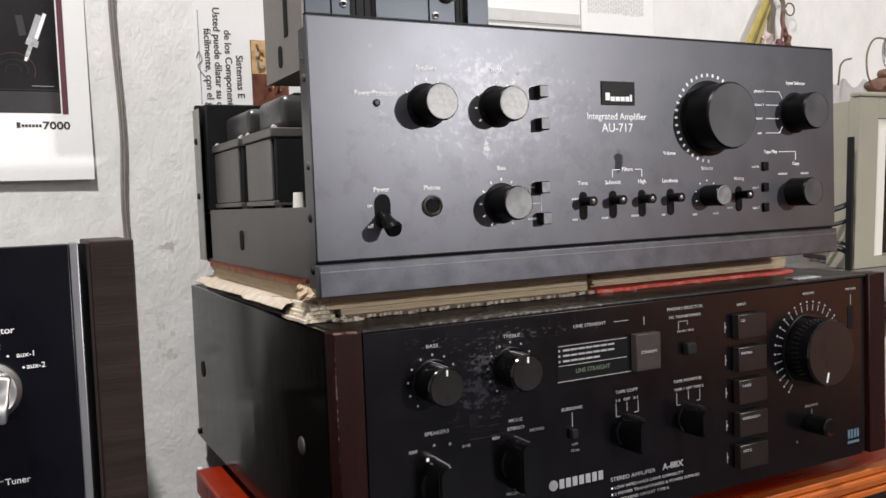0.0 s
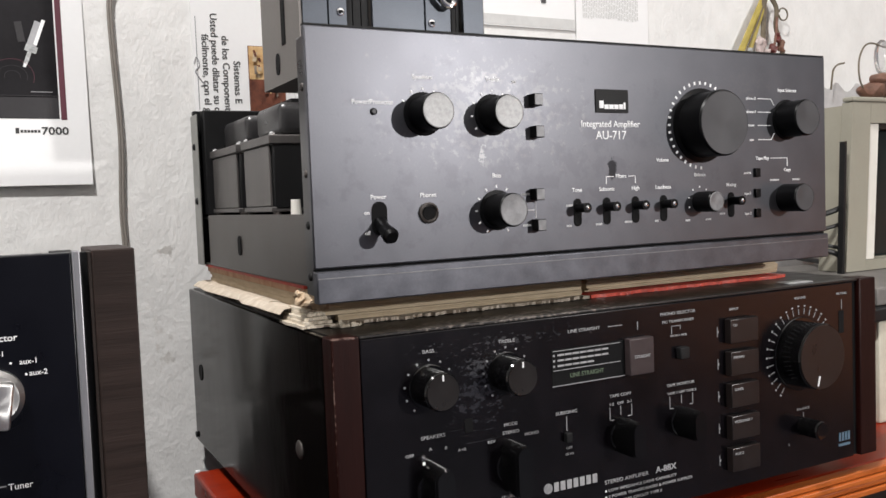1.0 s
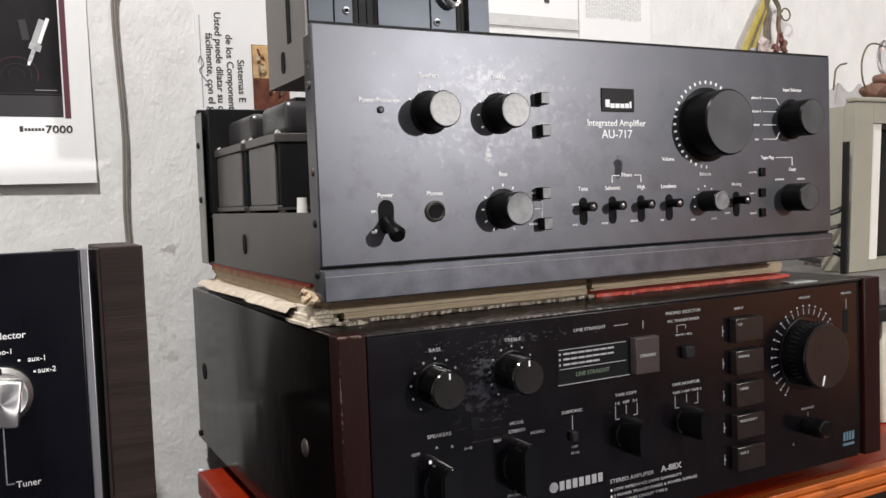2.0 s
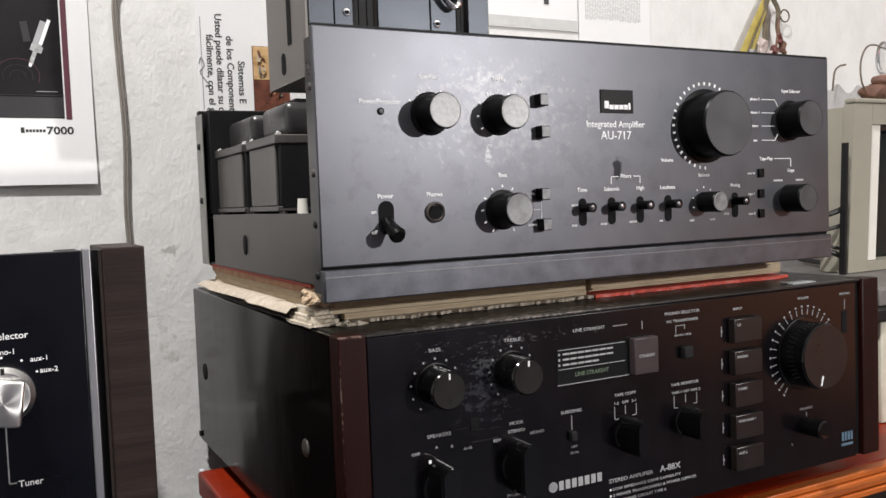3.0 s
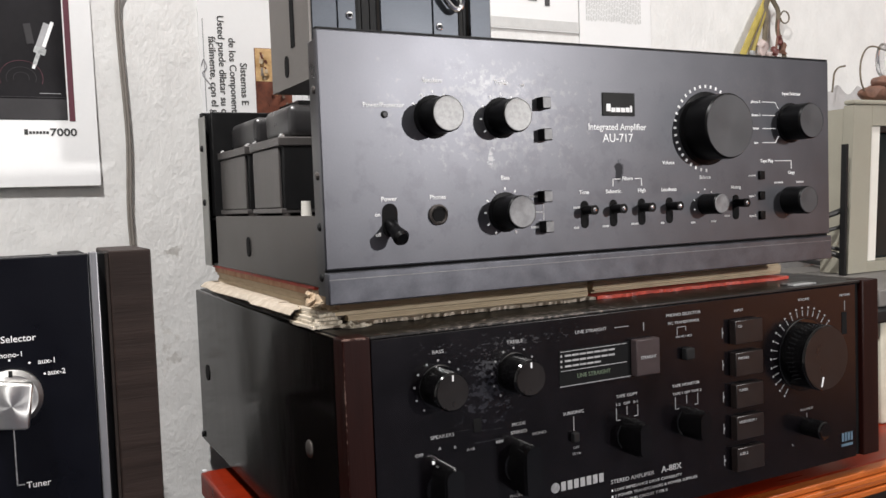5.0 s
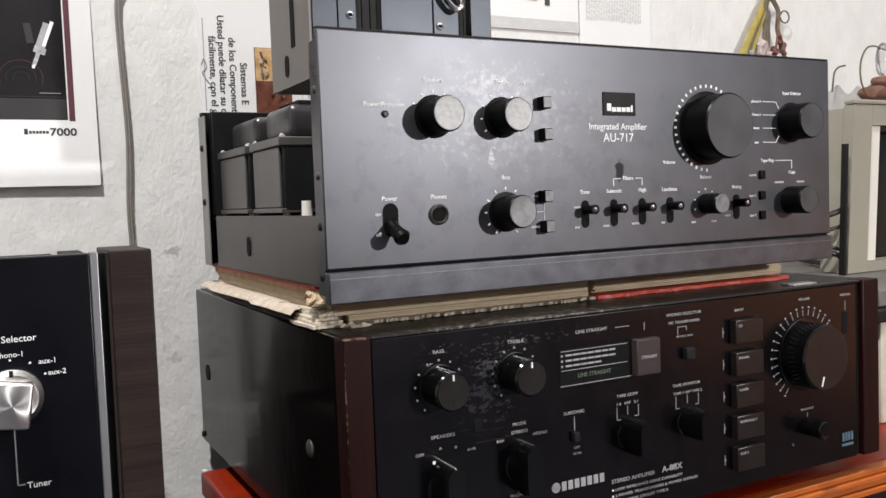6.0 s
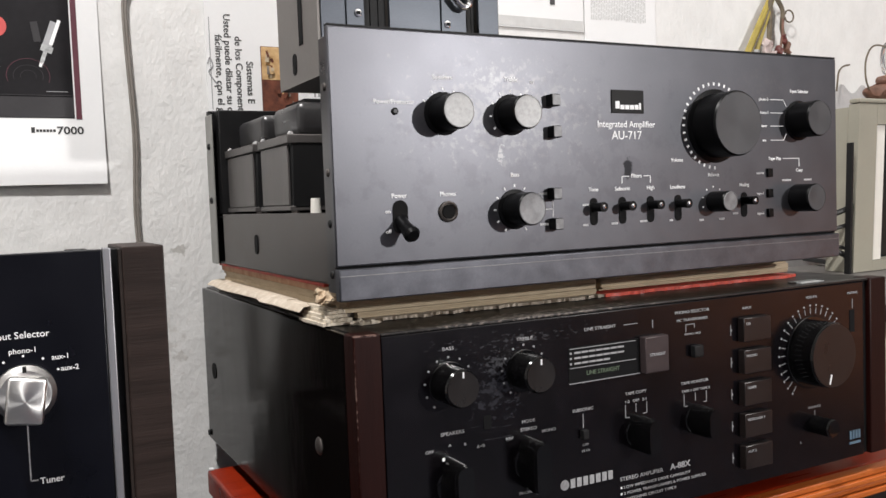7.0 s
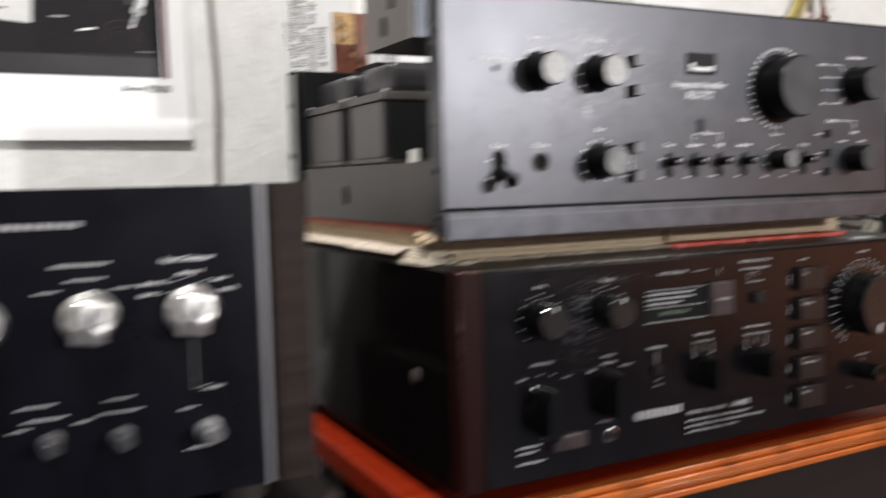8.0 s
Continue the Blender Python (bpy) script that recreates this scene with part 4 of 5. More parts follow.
for z0, dz in ((1.05395, -0.0048), (1.02325, 0.0048)):
    d = Vector((0.0034, 0, dz))
    bm = B(-d.length / 2, d.length / 2, -0.0003, 0, -0.00025, 0.00025)
    bmesh.ops.rotate(bm, verts=bm.verts, matrix=Matrix.Rotation(-math.atan2(dz, 0.0034), 3, "Y"))
    bmesh.ops.translate(bm, verts=bm.verts, vec=Vector((0.3690, 0, z0)) + d / 2)
    part("leader_line", bm, PRINT, upper)
for cx, cz, w in ((0.179, 0.9800, 0.006), (0.1785, 0.9665, 0.005), (0.203, 0.9665, 0.006), (0.2285, 0.9670, 0.007), (0.254, 0.9665, 0.004), (0.283, 0.9655, 0.005), (0.303, 0.9655, 0.006), (0.317, 0.9690, 0.006), (0.372, 0.9925, 0.010), (0.396, 0.9925, 0.009), (0.1445, 0.9885, 0.007), (0.1450, 0.9685, 0.007), (0.1385, 1.0600, 0.004)):
    bars("small_print", [(cx - w / 2 + 0.0011 * k, cx - w / 2 + 0.0011 * k + 0.0007, cz - 0.0007, cz + 0.0007) for k in range(int(w / 0.0011))], 0, PRINT_SOFT, upper)

# ---- open chassis standing on the upper amplifier ----
dev = thing("metal_chassis", (0.115, 0.17, 0.982), "open dark steel equipment chassis with slotted side", "chassis")
CZ0, CZ1 = 1.0785, 1.240
side = bmesh.new()
slab = [(0.121, 0.1425), (0.1425, 0.158), (0.158, 0.2140)]
for a, b in slab:
    box(side, 0.039, 0.041, a, b, CZ0, CZ1)
side_ob = part("side_plate", side, CHASSIS_SIDE, dev, "grey-brown steel side plate with slots")
part("slot_cut", B(0.0384, 0.0392, 0.1535, 0.1620, 1.1065, 1.1430), BLACK_SOFT, side_ob)
bm = bmesh.new()
slot(bm, 0, 0, 0.009, 0.0165, -0.0004, 0.0004)
bmesh.ops.rotate(bm, verts=bm.verts, matrix=Matrix.Rotation(radians(90), 3, "Z"))
bmesh.ops.translate(bm, verts=bm.verts, vec=(0.0388, 0.1745, 1.0945))
part("slot_cut", bm, BLACK_SOFT, side_ob)
part("front_flange", B(0.0412, 0.0600, 0.1195, 0.1210, CZ0, CZ1, 0.0003), STEEL_BLUE, dev, "bluish plated steel plate")
part("front_plate", B(0.0602, 0.0740, 0.1180, 0.1210, CZ0, CZ1, 0.0003), STEEL_BLUE, dev, "bluish plated steel plate")
part("front_plate", B(0.0940, 0.1365, 0.1180, 0.1210, CZ0, CZ1, 0.0003), STEEL_BLUE, dev, "bluish plated steel plate")
part("front_plate", B(0.1367, 0.1580, 0.1165, 0.1210, CZ0, CZ1, 0.0003), STEEL_BLUE, dev, "bluish plated steel plate")
part("front_plate", B(0.1700, 0.1880, 0.1180, 0.1210, CZ0, CZ1, 0.0003), STEEL_BLUE, dev, "bluish plated steel plate")
for a, b in ((0.0742, 0.0938), (0.1582, 0.1698)):
    bm = bmesh.new()
    for k in range(3):
        w = (b - a) / 3
        box(bm, a + w * k, a + w * k + w * 0.86, 0.1225, 0.130, CZ0, CZ1)
    box(bm, a, b, 0.1301, 0.135, CZ0, CZ1)
    part("black_fin_block", bm, BLACK, dev)
part("rear_plate", B(0.0412, 0.1880, 0.2118, 0.2138, CZ0, CZ1), STEEL_DARK, dev)
part("side_plate", B(0.1882, 0.1900, 0.121, 0.2138, CZ0, CZ1), STEEL_DARK, dev)
part("floor_plate", B(0.0412, 0.1880, 0.1212, 0.2116, CZ0 + 0.0002, CZ0 + 0.002), STEEL_DARK, dev)
for x0 in (0.125, 0.165):
    part("support_leg", B(x0, x0 + 0.015, 0.14, 0.20, 0.982, CZ0), BLACK, dev)
for sx, sz, sy in ((0.0690, 1.1240, 0.1180), (0.1415, 1.1200, 0.1165)):
    bm = bmesh.new()
    lathe(bm, sx, sz, [(0.0030, sy), (0.0028, sy - 0.0008), (0.0016, sy - 0.0011)], 20)
    sc = part("screw", bm, CHROME, dev)
    part("screw_slot", B(sx - 0.0014, sx + 0.0014, sy - 0.0015, sy - 0.0011, sz - 0.0012, sz + 0.0012), BLACK_SOFT, sc)
bm = bmesh.new()
tube(bm, smooth_line([(0.140, 0.112, 1.152), (0.143, 0.111, 1.142), (0.151, 0.110, 1.133), (0.157, 0.110, 1.134), (0.158, 0.110, 1.141), (0.152, 0.111, 1.149), (0.146, 0.113, 1.156)], 8), 0.0024, 10)
part("wire_lug", bm, CHROME, dev, "bright bent metal lug")

# ---- receiver with wooden cheeks ----
YX1, YY, YZ0, YZ1 = -0.101, -0.036, 0.809, 0.970
rec = thing("receiver", (-0.32, 0.14, 0.792), "blue-black hi-fi receiver with silver trim and wooden cheeks", "receiver")
part("front_panel", B(-0.510, -0.1290, YY, YY + 0.006, YZ0, YZ1 - 0.0005, 0.0006), YAM_FACE, rec, "blue-black front panel with white lettering")
part("trim", B(-0.1288, -0.1253, YY - 0.0012, YY + 0.006, YZ0, YZ1, 0.0005), ALU, rec, "brushed aluminium edge trim")
part("trim", B(-0.5145, -0.5102, YY - 0.0012, YY + 0.006, YZ0, YZ1, 0.0005), ALU, rec)
part("groove", B(-0.1252, -0.1216, YY + 0.006, YY + 0.012, YZ0, YZ1 - 0.001), BLACK, rec)
part("groove_post", B(-0.1216, -0.1203, YY + 0.002, YY + 0.012, YZ0, YZ1 - 0.001), SHELF_DARK, rec)
part("cheek", B(-0.1202, YX1, YY + 0.001, 0.02, YZ0 - 0.001, YZ1, 0.0008), WALNUT, rec, "brown wood-veneer cheek")
part("cheek", B(-0.538, -0.5203, YY + 0.001, 0.02, YZ0 - 0.001, YZ1, 0.0008), WALNUT, rec)
part("case", B(-0.5200, -0.1246, YY + 0.0125, 0.36, YZ0 + 0.002, YZ1 - 0.016), BLACK, rec)
# unseen rear of the cheek, blackened to darken its reflection in the side cover
part("rear_cheek", B(-0.1187, YX1, 0.0205, 0.365, YZ0 - 0.001, YZ1 - 0.0145, 0.0008), BLACK, rec)
for fx in (-0.48, -0.135):
    for fy in (0.0, 0.24):
        bm = bmesh.new()
        bmesh.ops.create_cone(bm, cap_ends=True, segments=24, radius1=0.014, radius2=0.016, depth=0.018, matrix=pose(fx, fy, 0.801))
        part("foot", bm, STEEL_GREY, rec)


def silver_knob(x, z, r, ln):
    y = YY
    bm = bmesh.new()
    lathe(bm, x, z, [(r, y), (r, y - 0.004), (r - 0.0022, y - 0.0065), (r - 0.0034, y - 0.0066)], 64)
    k = part("knob", bm, KNOB_SILVER, rec, "large spun silver knob")
    bm = B(-r * 0.62, r * 0.62, y - ln, y - 0.0062, -r * 0.98, r * 0.66, 0.0018, 3)
    bmesh.ops.rotate(bm, verts=bm.verts, matrix=Matrix.Rotation(radians(8), 3, "Y"))
    bmesh.ops.translate(bm, verts=bm.verts, vec=(x, 0, z))
    part("grip", bm, KNOB_SILVER, k, "", (x, 0, z))
    part("index_notch", B(x - 0.0008, x + 0.0008, y - 0.0066, y - 0.0030, z + r - 0.0030, z + r - 0.0004), BLACK, k)
    return k


silver_knob(-0.1645, 0.9070, 0.0128, 0.013)
silver_knob(-0.2130, 0.9075, 0.0128, 0.013)
silver_knob(-0.2620, 0.9075, 0.0128, 0.013)
for x, z, r in ((-0.2330, 0.8490, 0.0052), (-0.2010, 0.8470, 0.0052), (-0.1590, 0.8440, 0.0060)):
    bm = bmesh.new()
    lathe(bm, x, z, [(r, YY), (r, YY - 0.003), (r * 0.6, YY - 0.004), (r * 0.5, YY - 0.012), (r * 0.8, YY - 0.016), (r * 0.6, YY - 0.018)], 28)
    part("toggle", bm, CAP_GREY if x > -0.17 else CAP_DARK, rec, "small turned metal toggle")
for body, x, z, s in (("Input Selector", -0.1655, 0.9328, 0.0043), ("phono-1", -0.1645, 0.9258, 0.0034), ("aux-1", -0.1492, 0.9215, 0.0034), ("aux-2", -0.1455, 0.9160, 0.0034), ("phono-2", -0.1825, 0.9215, 0.0034), ("tuner", -0.1855, 0.9160, 0.0034), ("Tuner", -0.1558, 0.8655, 0.0041)):
    words(body, x, YY - 0.0002, z, s, rec, PRINT, bold=0.006)
arc_dots("dot", -0.1645, 0.9070, 0.0165, 32, 148, 5, 0.0009, YY, PRINT, rec)
bars("leader_line", [(-0.1648, -0.1642, 0.8660, 0.8935), (-0.1648, -0.1615, 0.8660, 0.8666)], YY, PRINT_DIM, rec)
# unreadable lines of print on the parts seen last
bars("small_print", [(-0.228 + 0.0028 * k, -0.2259 + 0.0028 * k, 0.9318, 0.9336) for k in range(9)], YY, PRINT_MID, rec)
bars("small_print", [(-0.222 + 0.0028 * k, -0.2199 + 0.0028 * k, 0.9248, 0.9262) for k in range(6)], YY, PRINT_MID, rec)
bars("small_print", [(-0.236 + 0.0026 * k, -0.2340 + 0.0026 * k, 0.9198, 0.9210) for k in range(4)], YY, PRINT_MID, rec)
bars("small_print", [(-0.202 + 0.0026 * k, -0.2000 + 0.0026 * k, 0.9198, 0.9210) for k in range(4)], YY, PRINT_MID, rec)
bars("maker_mark", [(-0.255 + 0.0046 * k, -0.2515 + 0.0046 * k, 0.9505, 0.9535) for k in range(9)], YY, PRINT_MID, rec)
for x, z, n in ((-0.246, 0.8665, 6), (-0.244, 0.8600, 7), (-0.208, 0.8655, 5), (-0.212, 0.8590, 8), (-0.166, 0.8600, 0), (-0.172, 0.8560, 3), (-0.250, 0.8560, 3), (-0.222, 0.8565, 3), (-0.170, 0.8350, 5)):
    if n:
        bars("small_print", [(x + 0.0026 * k, x + 0.0020 + 0.0026 * k, z - 0.0006, z + 0.0006) for k in range(n)], YY, PRINT_MID, rec)
# its shelf
shelf = thing("shelf", (-0.33, 0.15, 0), "dark stained wooden shelf unit under the receiver", "shelf")
part("board", B(-0.75, -0.085, -0.030, 0.395, 0.770, 0.792, 0.001), SHELF_DARK, shelf)
for x0 in (-0.75, -0.110):
    part("upright", B(x0, x0 + 0.025, -0.020, 0.395, 0, 0.770), SHELF_DARK, shelf)
part("back_board", B(-0.725, -0.110, 0.385, 0.395, 0.1, 0.770), SHELF_DARK, shelf)
bm = bmesh.new()
tube(bm, smooth_line([(-0.094, 0.02, 0.7950), (-0.088, 0.05, 0.7955), (-0.0885, 0.12, 0.7950), (-0.095, 0.2, 0.7950), (-0.095, 0.33, 0.7950)], 8), 0.0026, 8)
solo("signal_lead", bm, PAPER, "thin white signal lead lying on the shelf", "cable")

# ---- wall: poster, cable, sheets ----
def curled_sheet(x0, x1, z0, z1, y, lift, nx=24, nz=30, th=0.0006, corner=None):
    """A hanging sheet whose lower edge stands off the wall by up to lift."""
    bm = bmesh.new()
    g = []
    for i in range(nx + 1):
        row = []
        for j in range(nz + 1):
            u, v = i / nx, j / nz
            d = lift * max(0.0, 1 - v * 2.2) ** 2 * (0.30 + 0.70 * u)
            row.append(bm.verts.new((x0 + (x1 - x0) * u, y - 0.0012 - d, z0 + (z1 - z0) * v)))
        g.append(row)
    for i in range(nx):
        for j in range(nz):
            bm.faces.new((g[i][j], g[i + 1][j], g[i + 1][j + 1], g[i][j + 1]))
    ret = bmesh.ops.extrude_face_region(bm, geom=bm.faces[:])
    bmesh.ops.translate(bm, verts=[v for v in ret["geom"] if isinstance(v, bmesh.types.BMVert)], vec=(0, th, 0))
    return bm


poster = thing("poster", (-0.25, WALL_Y, 1.25), "white paper poster with dark turntable photograph, lower edge curling", "poster")
part("sheet", curled_sheet(-0.420, -0.0757, 1.0140, 1.470, WALL_Y - 0.0008, 0.0048), PAPER, poster)


def on_poster(z, x=-0.13):
    """How far the sheet stands out at x and height z."""
    v = (z - 1.014) / 0.456
    return WALL_Y - 0.0020 - 0.0048 * max(0.0, 1 - v * 2.2) ** 2 * (0.30 + 0.70 * (x + 0.42) / 0.341)


def poster_patch(name, x0, x1, z0, z1, m, off=0.0003, nz=16):
    bm = bmesh.new()
    A = [(bm.verts.new((x0, on_poster(z0 + (z1 - z0) * k / nz, x0) - off, z0 + (z1 - z0) * k / nz)), bm.verts.new((x1, on_poster(z0 + (z1 - z0) * k / nz, x1) - off, z0 + (z1 - z0) * k / nz))) for k in range(nz + 1)]
    for a, b in zip(A, A[1:]):
        bm.faces.new((a[0], a[1], b[1], b[0]))
    ret = bmesh.ops.extrude_face_region(bm, geom=bm.faces[:])
    bmesh.ops.translate(bm, verts=[v for v in ret["geom"] if isinstance(v, bmesh.types.BMVert)], vec=(0, 0.0002, 0))
    return part(name, bm, m, poster)


photo = poster_patch("photograph", -0.400, -0.1005, 1.0745, 1.440, PHOTO_DARK)
poster_patch("photo_base", -0.400, -0.1008, 1.0750, 1.0935, PHOTO_GREY, 0.0006, 4)
poster_patch("stripe", -0.0992, -0.0942, 1.0735, 1.440, INK_MAROON)
words("7000", -0.1050, on_poster(1.063, -0.09) - 0.0002, 1.0630, 0.0096, poster, INK_BLACK, bold=0.02, squeeze=1.20)
bars("maker_mark", [(-0.1375, -0.1345, 1.0610, 1.0660)] + [(-0.1335 + 0.0028 * k, -0.1313 + 0.0028 * k, 1.0618, 1.0642) for k in range(6)], on_poster(1.063), INK_BLACK, poster)


def slanted(name, cx, cz, w, h, ang, m, off=0.0006):
    bm = B(-w / 2, w / 2, -0.0002, 0, -h / 2, h / 2)
    bmesh.ops.rotate(bm, verts=bm.verts, matrix=Matrix.Rotation(radians(ang), 3, "Y"))
    bmesh.ops.translate(bm, verts=bm.verts, vec=(cx, on_poster(cz) - off, cz))
    return part(name, bm, m, poster)


slanted("tonearm_shape", -0.1130, 1.1520, 0.0030, 0.024, 20, PAPER)
slanted("tonearm_shape", -0.1165, 1.1500, 0.0080, 0.024, 20, INK_GREY, 0.0005)
slanted("tonearm_shape", -0.1205, 1.1370, 0.0100, 0.006, 20, INK_SILVER)
slanted("tonearm_shape", -0.1290, 1.1520, 0.0060, 0.018, -8, PHOTO_GREY)
slanted("tonearm_shape", -0.1240, 1.1285, 0.0034, 0.012, 20, INK_SILVER)
slanted("tonearm_shape", -0.1262, 1.1225, 0.0024, 0.004, 20, PAPER)
slanted("photo_line", -0.1400, 1.0950, 0.080, 0.0006, 0, PHOTO_GREY)
slanted("photo_line", -0.1140, 1.0985, 0.018, 0.0006, 0, INK_GREY)
for r, squash, m in ((0.0175, 0.88, INK_MAROON), (0.0120, 0.80, PHOTO_GREY), (0.0062, 0.80, PHOTO_GREY)):
    bm = bmesh.new()
    for k in range(44):
        a0, a1 = radians(-20 + 5 * k), radians(-20 + 5 * (k + 1))
        vs = [bm.verts.new((-0.1370 + q * math.cos(a), on_poster(1.112) - 0.0006, 1.1120 + q * squash * math.sin(a))) for a, q in ((a0, r), (a1, r), (a1, r + 0.0004), (a0, r + 0.0004))]
        bm.faces.new(vs)
    part("platter_ring", bm, m, poster)
bm = bmesh.new()
lathe(bm, -0.1620, 1.1555, [(0.0098, on_poster(1.155) - 0.0004), (0.0098, on_poster(1.155) - 0.0007)], 36)
part("red_disc", bm, INK_RED, poster, "coral red printed disc")
for cx, cz, w, h, a, m in ((-0.2380, 1.1450, 0.052, 0.046, 4, INK_PALE), (-0.2450, 1.1330, 0.022, 0.0012, 2, PHOTO_GREY), (-0.1910, 1.1280, 0.013, 0.0016, 0, INK_GREY), (-0.1670, 1.1175, 0.014, 0.0020, -8, PAPER)):
    slanted("photo_detail", cx, cz, w, h, a, m, 0.0006 if m is INK_PALE else 0.0009)

bm = bmesh.new()
line = smooth_line([(-0.040, 0.394, 1.60), (-0.036, 0.394, 1.32), (-0.0440, 0.3945, 1.215), (-0.0515, 0.3945, 1.188), (-0.0520, 0.3945, 1.150), (-0.0490, 0.3945, 1.06), (-0.0515, 0.3945, 0.99), (-0.0505, 0.394, 0.93), (-0.0520, 0.394, 0.80)], 10)
tube(bm, [p + Vector((-0.0012, 0, 0)) for p in line], 0.0014, 10)
tube(bm, [p + Vector((0.0012, 0, 0)) for p in line], 0.0014, 10)
solo("wall_cable", bm, CABLE_GREY, "grey twin-core cable running down the plaster wall", "cable")

leaf = thing("brochure_page", (0.10, WALL_Y, 1.15), "white printed page pinned sideways on the wall", "paper")
part("sheet", B(0.0225, 0.100, WALL_Y - 0.0022, WALL_Y - 0.0008, 1.000, 1.1985), PAPER, leaf)
YL = WALL_Y - 0.0025
words("Sistemas E", 0.0652, YL, 1.1340, 0.0100, leaf, INK_TEXT, "LEFT", 90, 0.010)
words("de los Component", 0.0545, YL, 1.1585, 0.0098, leaf, INK_TEXT, "LEFT", 90, 0.010)
words("Usted puede dilatar su di", 0.0440, YL, 1.1800, 0.0098, leaf, INK_TEXT, "LEFT", 90, 0.010)
words("fácilmente, con el g", 0.0348, YL, 1.1590, 0.0098, leaf, INK_TEXT, "LEFT", 90, 0.010)
bars("small_print", [(0.0262, 0.0270, 1.085, 1.176)], YL + 0.0003, INK_GREY, leaf)
bm = bmesh.new()
tube(bm, smooth_line([(0.0235, YL, 1.130), (0.0260, YL, 1.136), (0.0285, YL, 1.128), (0.0245, YL, 1.122), (0.0300, YL, 1.113), (0.0330, YL, 1.110), (0.0290, YL, 1.108)], 6), 0.0006, 6)
part("scribble", bm, INK_GREY, leaf)
top_page = thing("printed_page", (0.06, WALL_Y, 1.25), "white page with grey photograph pinned on the wall", "paper")
part("sheet", B(0.020, 0.180, WALL_Y - 0.0030, WALL_Y - 0.0010, 1.2005, 1.36), PAPER, top_page)
bars("small_print", [(0.052 + 0.004 * k, 0.0545 + 0.004 * k, 1.2025, 1.213) for k in range(8)], WALL_Y - 0.0032, INK_GREY, top_page)
card = thing("postcard", (0.10, WALL_Y, 1.1), "brown and gold photograph card on the wall", "photograph")
part("sheet", B(0.0770, 0.170, WALL_Y - 0.0040, WALL_Y - 0.0026, 1.040, 1.1495), INK_BROWN, card)
rng = random.Random(12)
part("golden_area", B(0.0775, 0.102, WALL_Y - 0.0043, WALL_Y - 0.0041, 1.116, 1.149), INK_GOLD, card)
for x0, z0, x1, z1, n, inks in ((0.078, 1.112, 0.100, 1.148, 14, (INK_BROWN, PAPER_OLD, INK_GOLD, SPINE_DARK)), (0.080, 1.060, 0.130, 1.110, 26, (INK_BROWN, DARK_RED, SPINE_DARK, INK_GOLD))):
    for k in range(n):
        cx, cz, w, h = rng.uniform(x0, x1), rng.uniform(z0, z1), rng.uniform(0.001, 0.004), rng.uniform(0.003, 0.010)
        bm = B(-w / 2, w / 2, -0.0002, 0, -h / 2, h / 2)
        bmesh.ops.rotate(bm, verts=bm.verts, matrix=Matrix.Rotation(radians(rng.uniform(-30, 30)), 3, "Y"))
        bmesh.ops.translate(bm, verts=bm.verts, vec=(max(cx, x0 + 0.005), WALL_Y - 0.0045 - 0.00022 * k, min(cz, z1 - 0.006)))
        part("photo_patch", bm, inks[k % len(inks)], card)
carton = thing("small_carton", (0.132, 0.365, 1.078), "small white printed carton behind the amplifier", "carton")
part("box", B(0.108, 0.172, 0.345, 0.377, 1.0900, 1.1055, 0.001), PAPER, carton)
bars("small_print", [(0.114 + 0.004 * k, 0.1155 + 0.004 * k, 1.093, 1.103) for k in range(4)], 0.345, INK_GREY, carton)
part("ledge", B(0.100, 0.176, 0.334, 0.3945, 1.078, 1.0898), BLACK, carton)

photo_sheet = thing("printed_sheet", (0.42, WALL_Y, 1.25), "white sheet with grey photograph on the wall", "paper")
part("sheet", B(0.300, 0.4860, WALL_Y - 0.0024, WALL_Y - 0.0008, 1.1880, 1.42), PAPER, photo_sheet)
bars("grey_band", [(0.345, 0.4850, 1.1895, 1.2010)], WALL_Y - 0.0025, INK_PALE, photo_sheet)
bars("grey_photo", [(0.310, 0.4800, 1.2320, 1.40)], WALL_Y - 0.0025, INK_GREY, photo_sheet)
bars("dark_figure", [(0.436, 0.4430, 1.2180, 1.260), (0.411, 0.424, 1.2230, 1.260)], WALL_Y - 0.0030, PHOTO_GREY, photo_sheet)
text_sheet = thing("printed_sheet", (0.54, WALL_Y, 1.25), "white sheet with a column of fine print on the wall", "paper")
part("sheet", B(0.4880, 0.6020, WALL_Y - 0.0022, WALL_Y - 0.0008, 1.165, 1.42), PAPER, text_sheet)
rects = []
for k in range(34):
    z = 1.204 + 0.003 * rng.random()
    while z < 1.35:
        h = rng.uniform(0.003, 0.009)
        rects.append((0.498 + 0.0026 * k, 0.4993 + 0.0026 * k, z, z + h))
        z += h + 0.0014
bars("small_print", rects, WALL_Y - 0.0023, INK_PALE, text_sheet)

# ---- cords hanging from a nail ----
hang = thing("hanging_ribbons", (0.81, WALL_Y, 1.2555), "bunch of yellow ribbon and olive cords hanging from a nail", "ribbons")
bm = bmesh.new()
bmesh.ops.create_cone(bm, cap_ends=True, segments=10, radius1=0.002, radius2=0.002, depth=0.04, matrix=pose(0.810, 0.392, 1.2555, 90, 0, 0))
part("nail", bm, STEEL_GREY, hang)


def ribbon(name, ctrl, w, m, lab="", flat=0.35):
    bm = bmesh.new()
    tube(bm, smooth_line([(x, 0.391 - d, z) for x, z, d in ctrl], 8), w, 10, flat)
    part(name, bm, m, hang, lab)


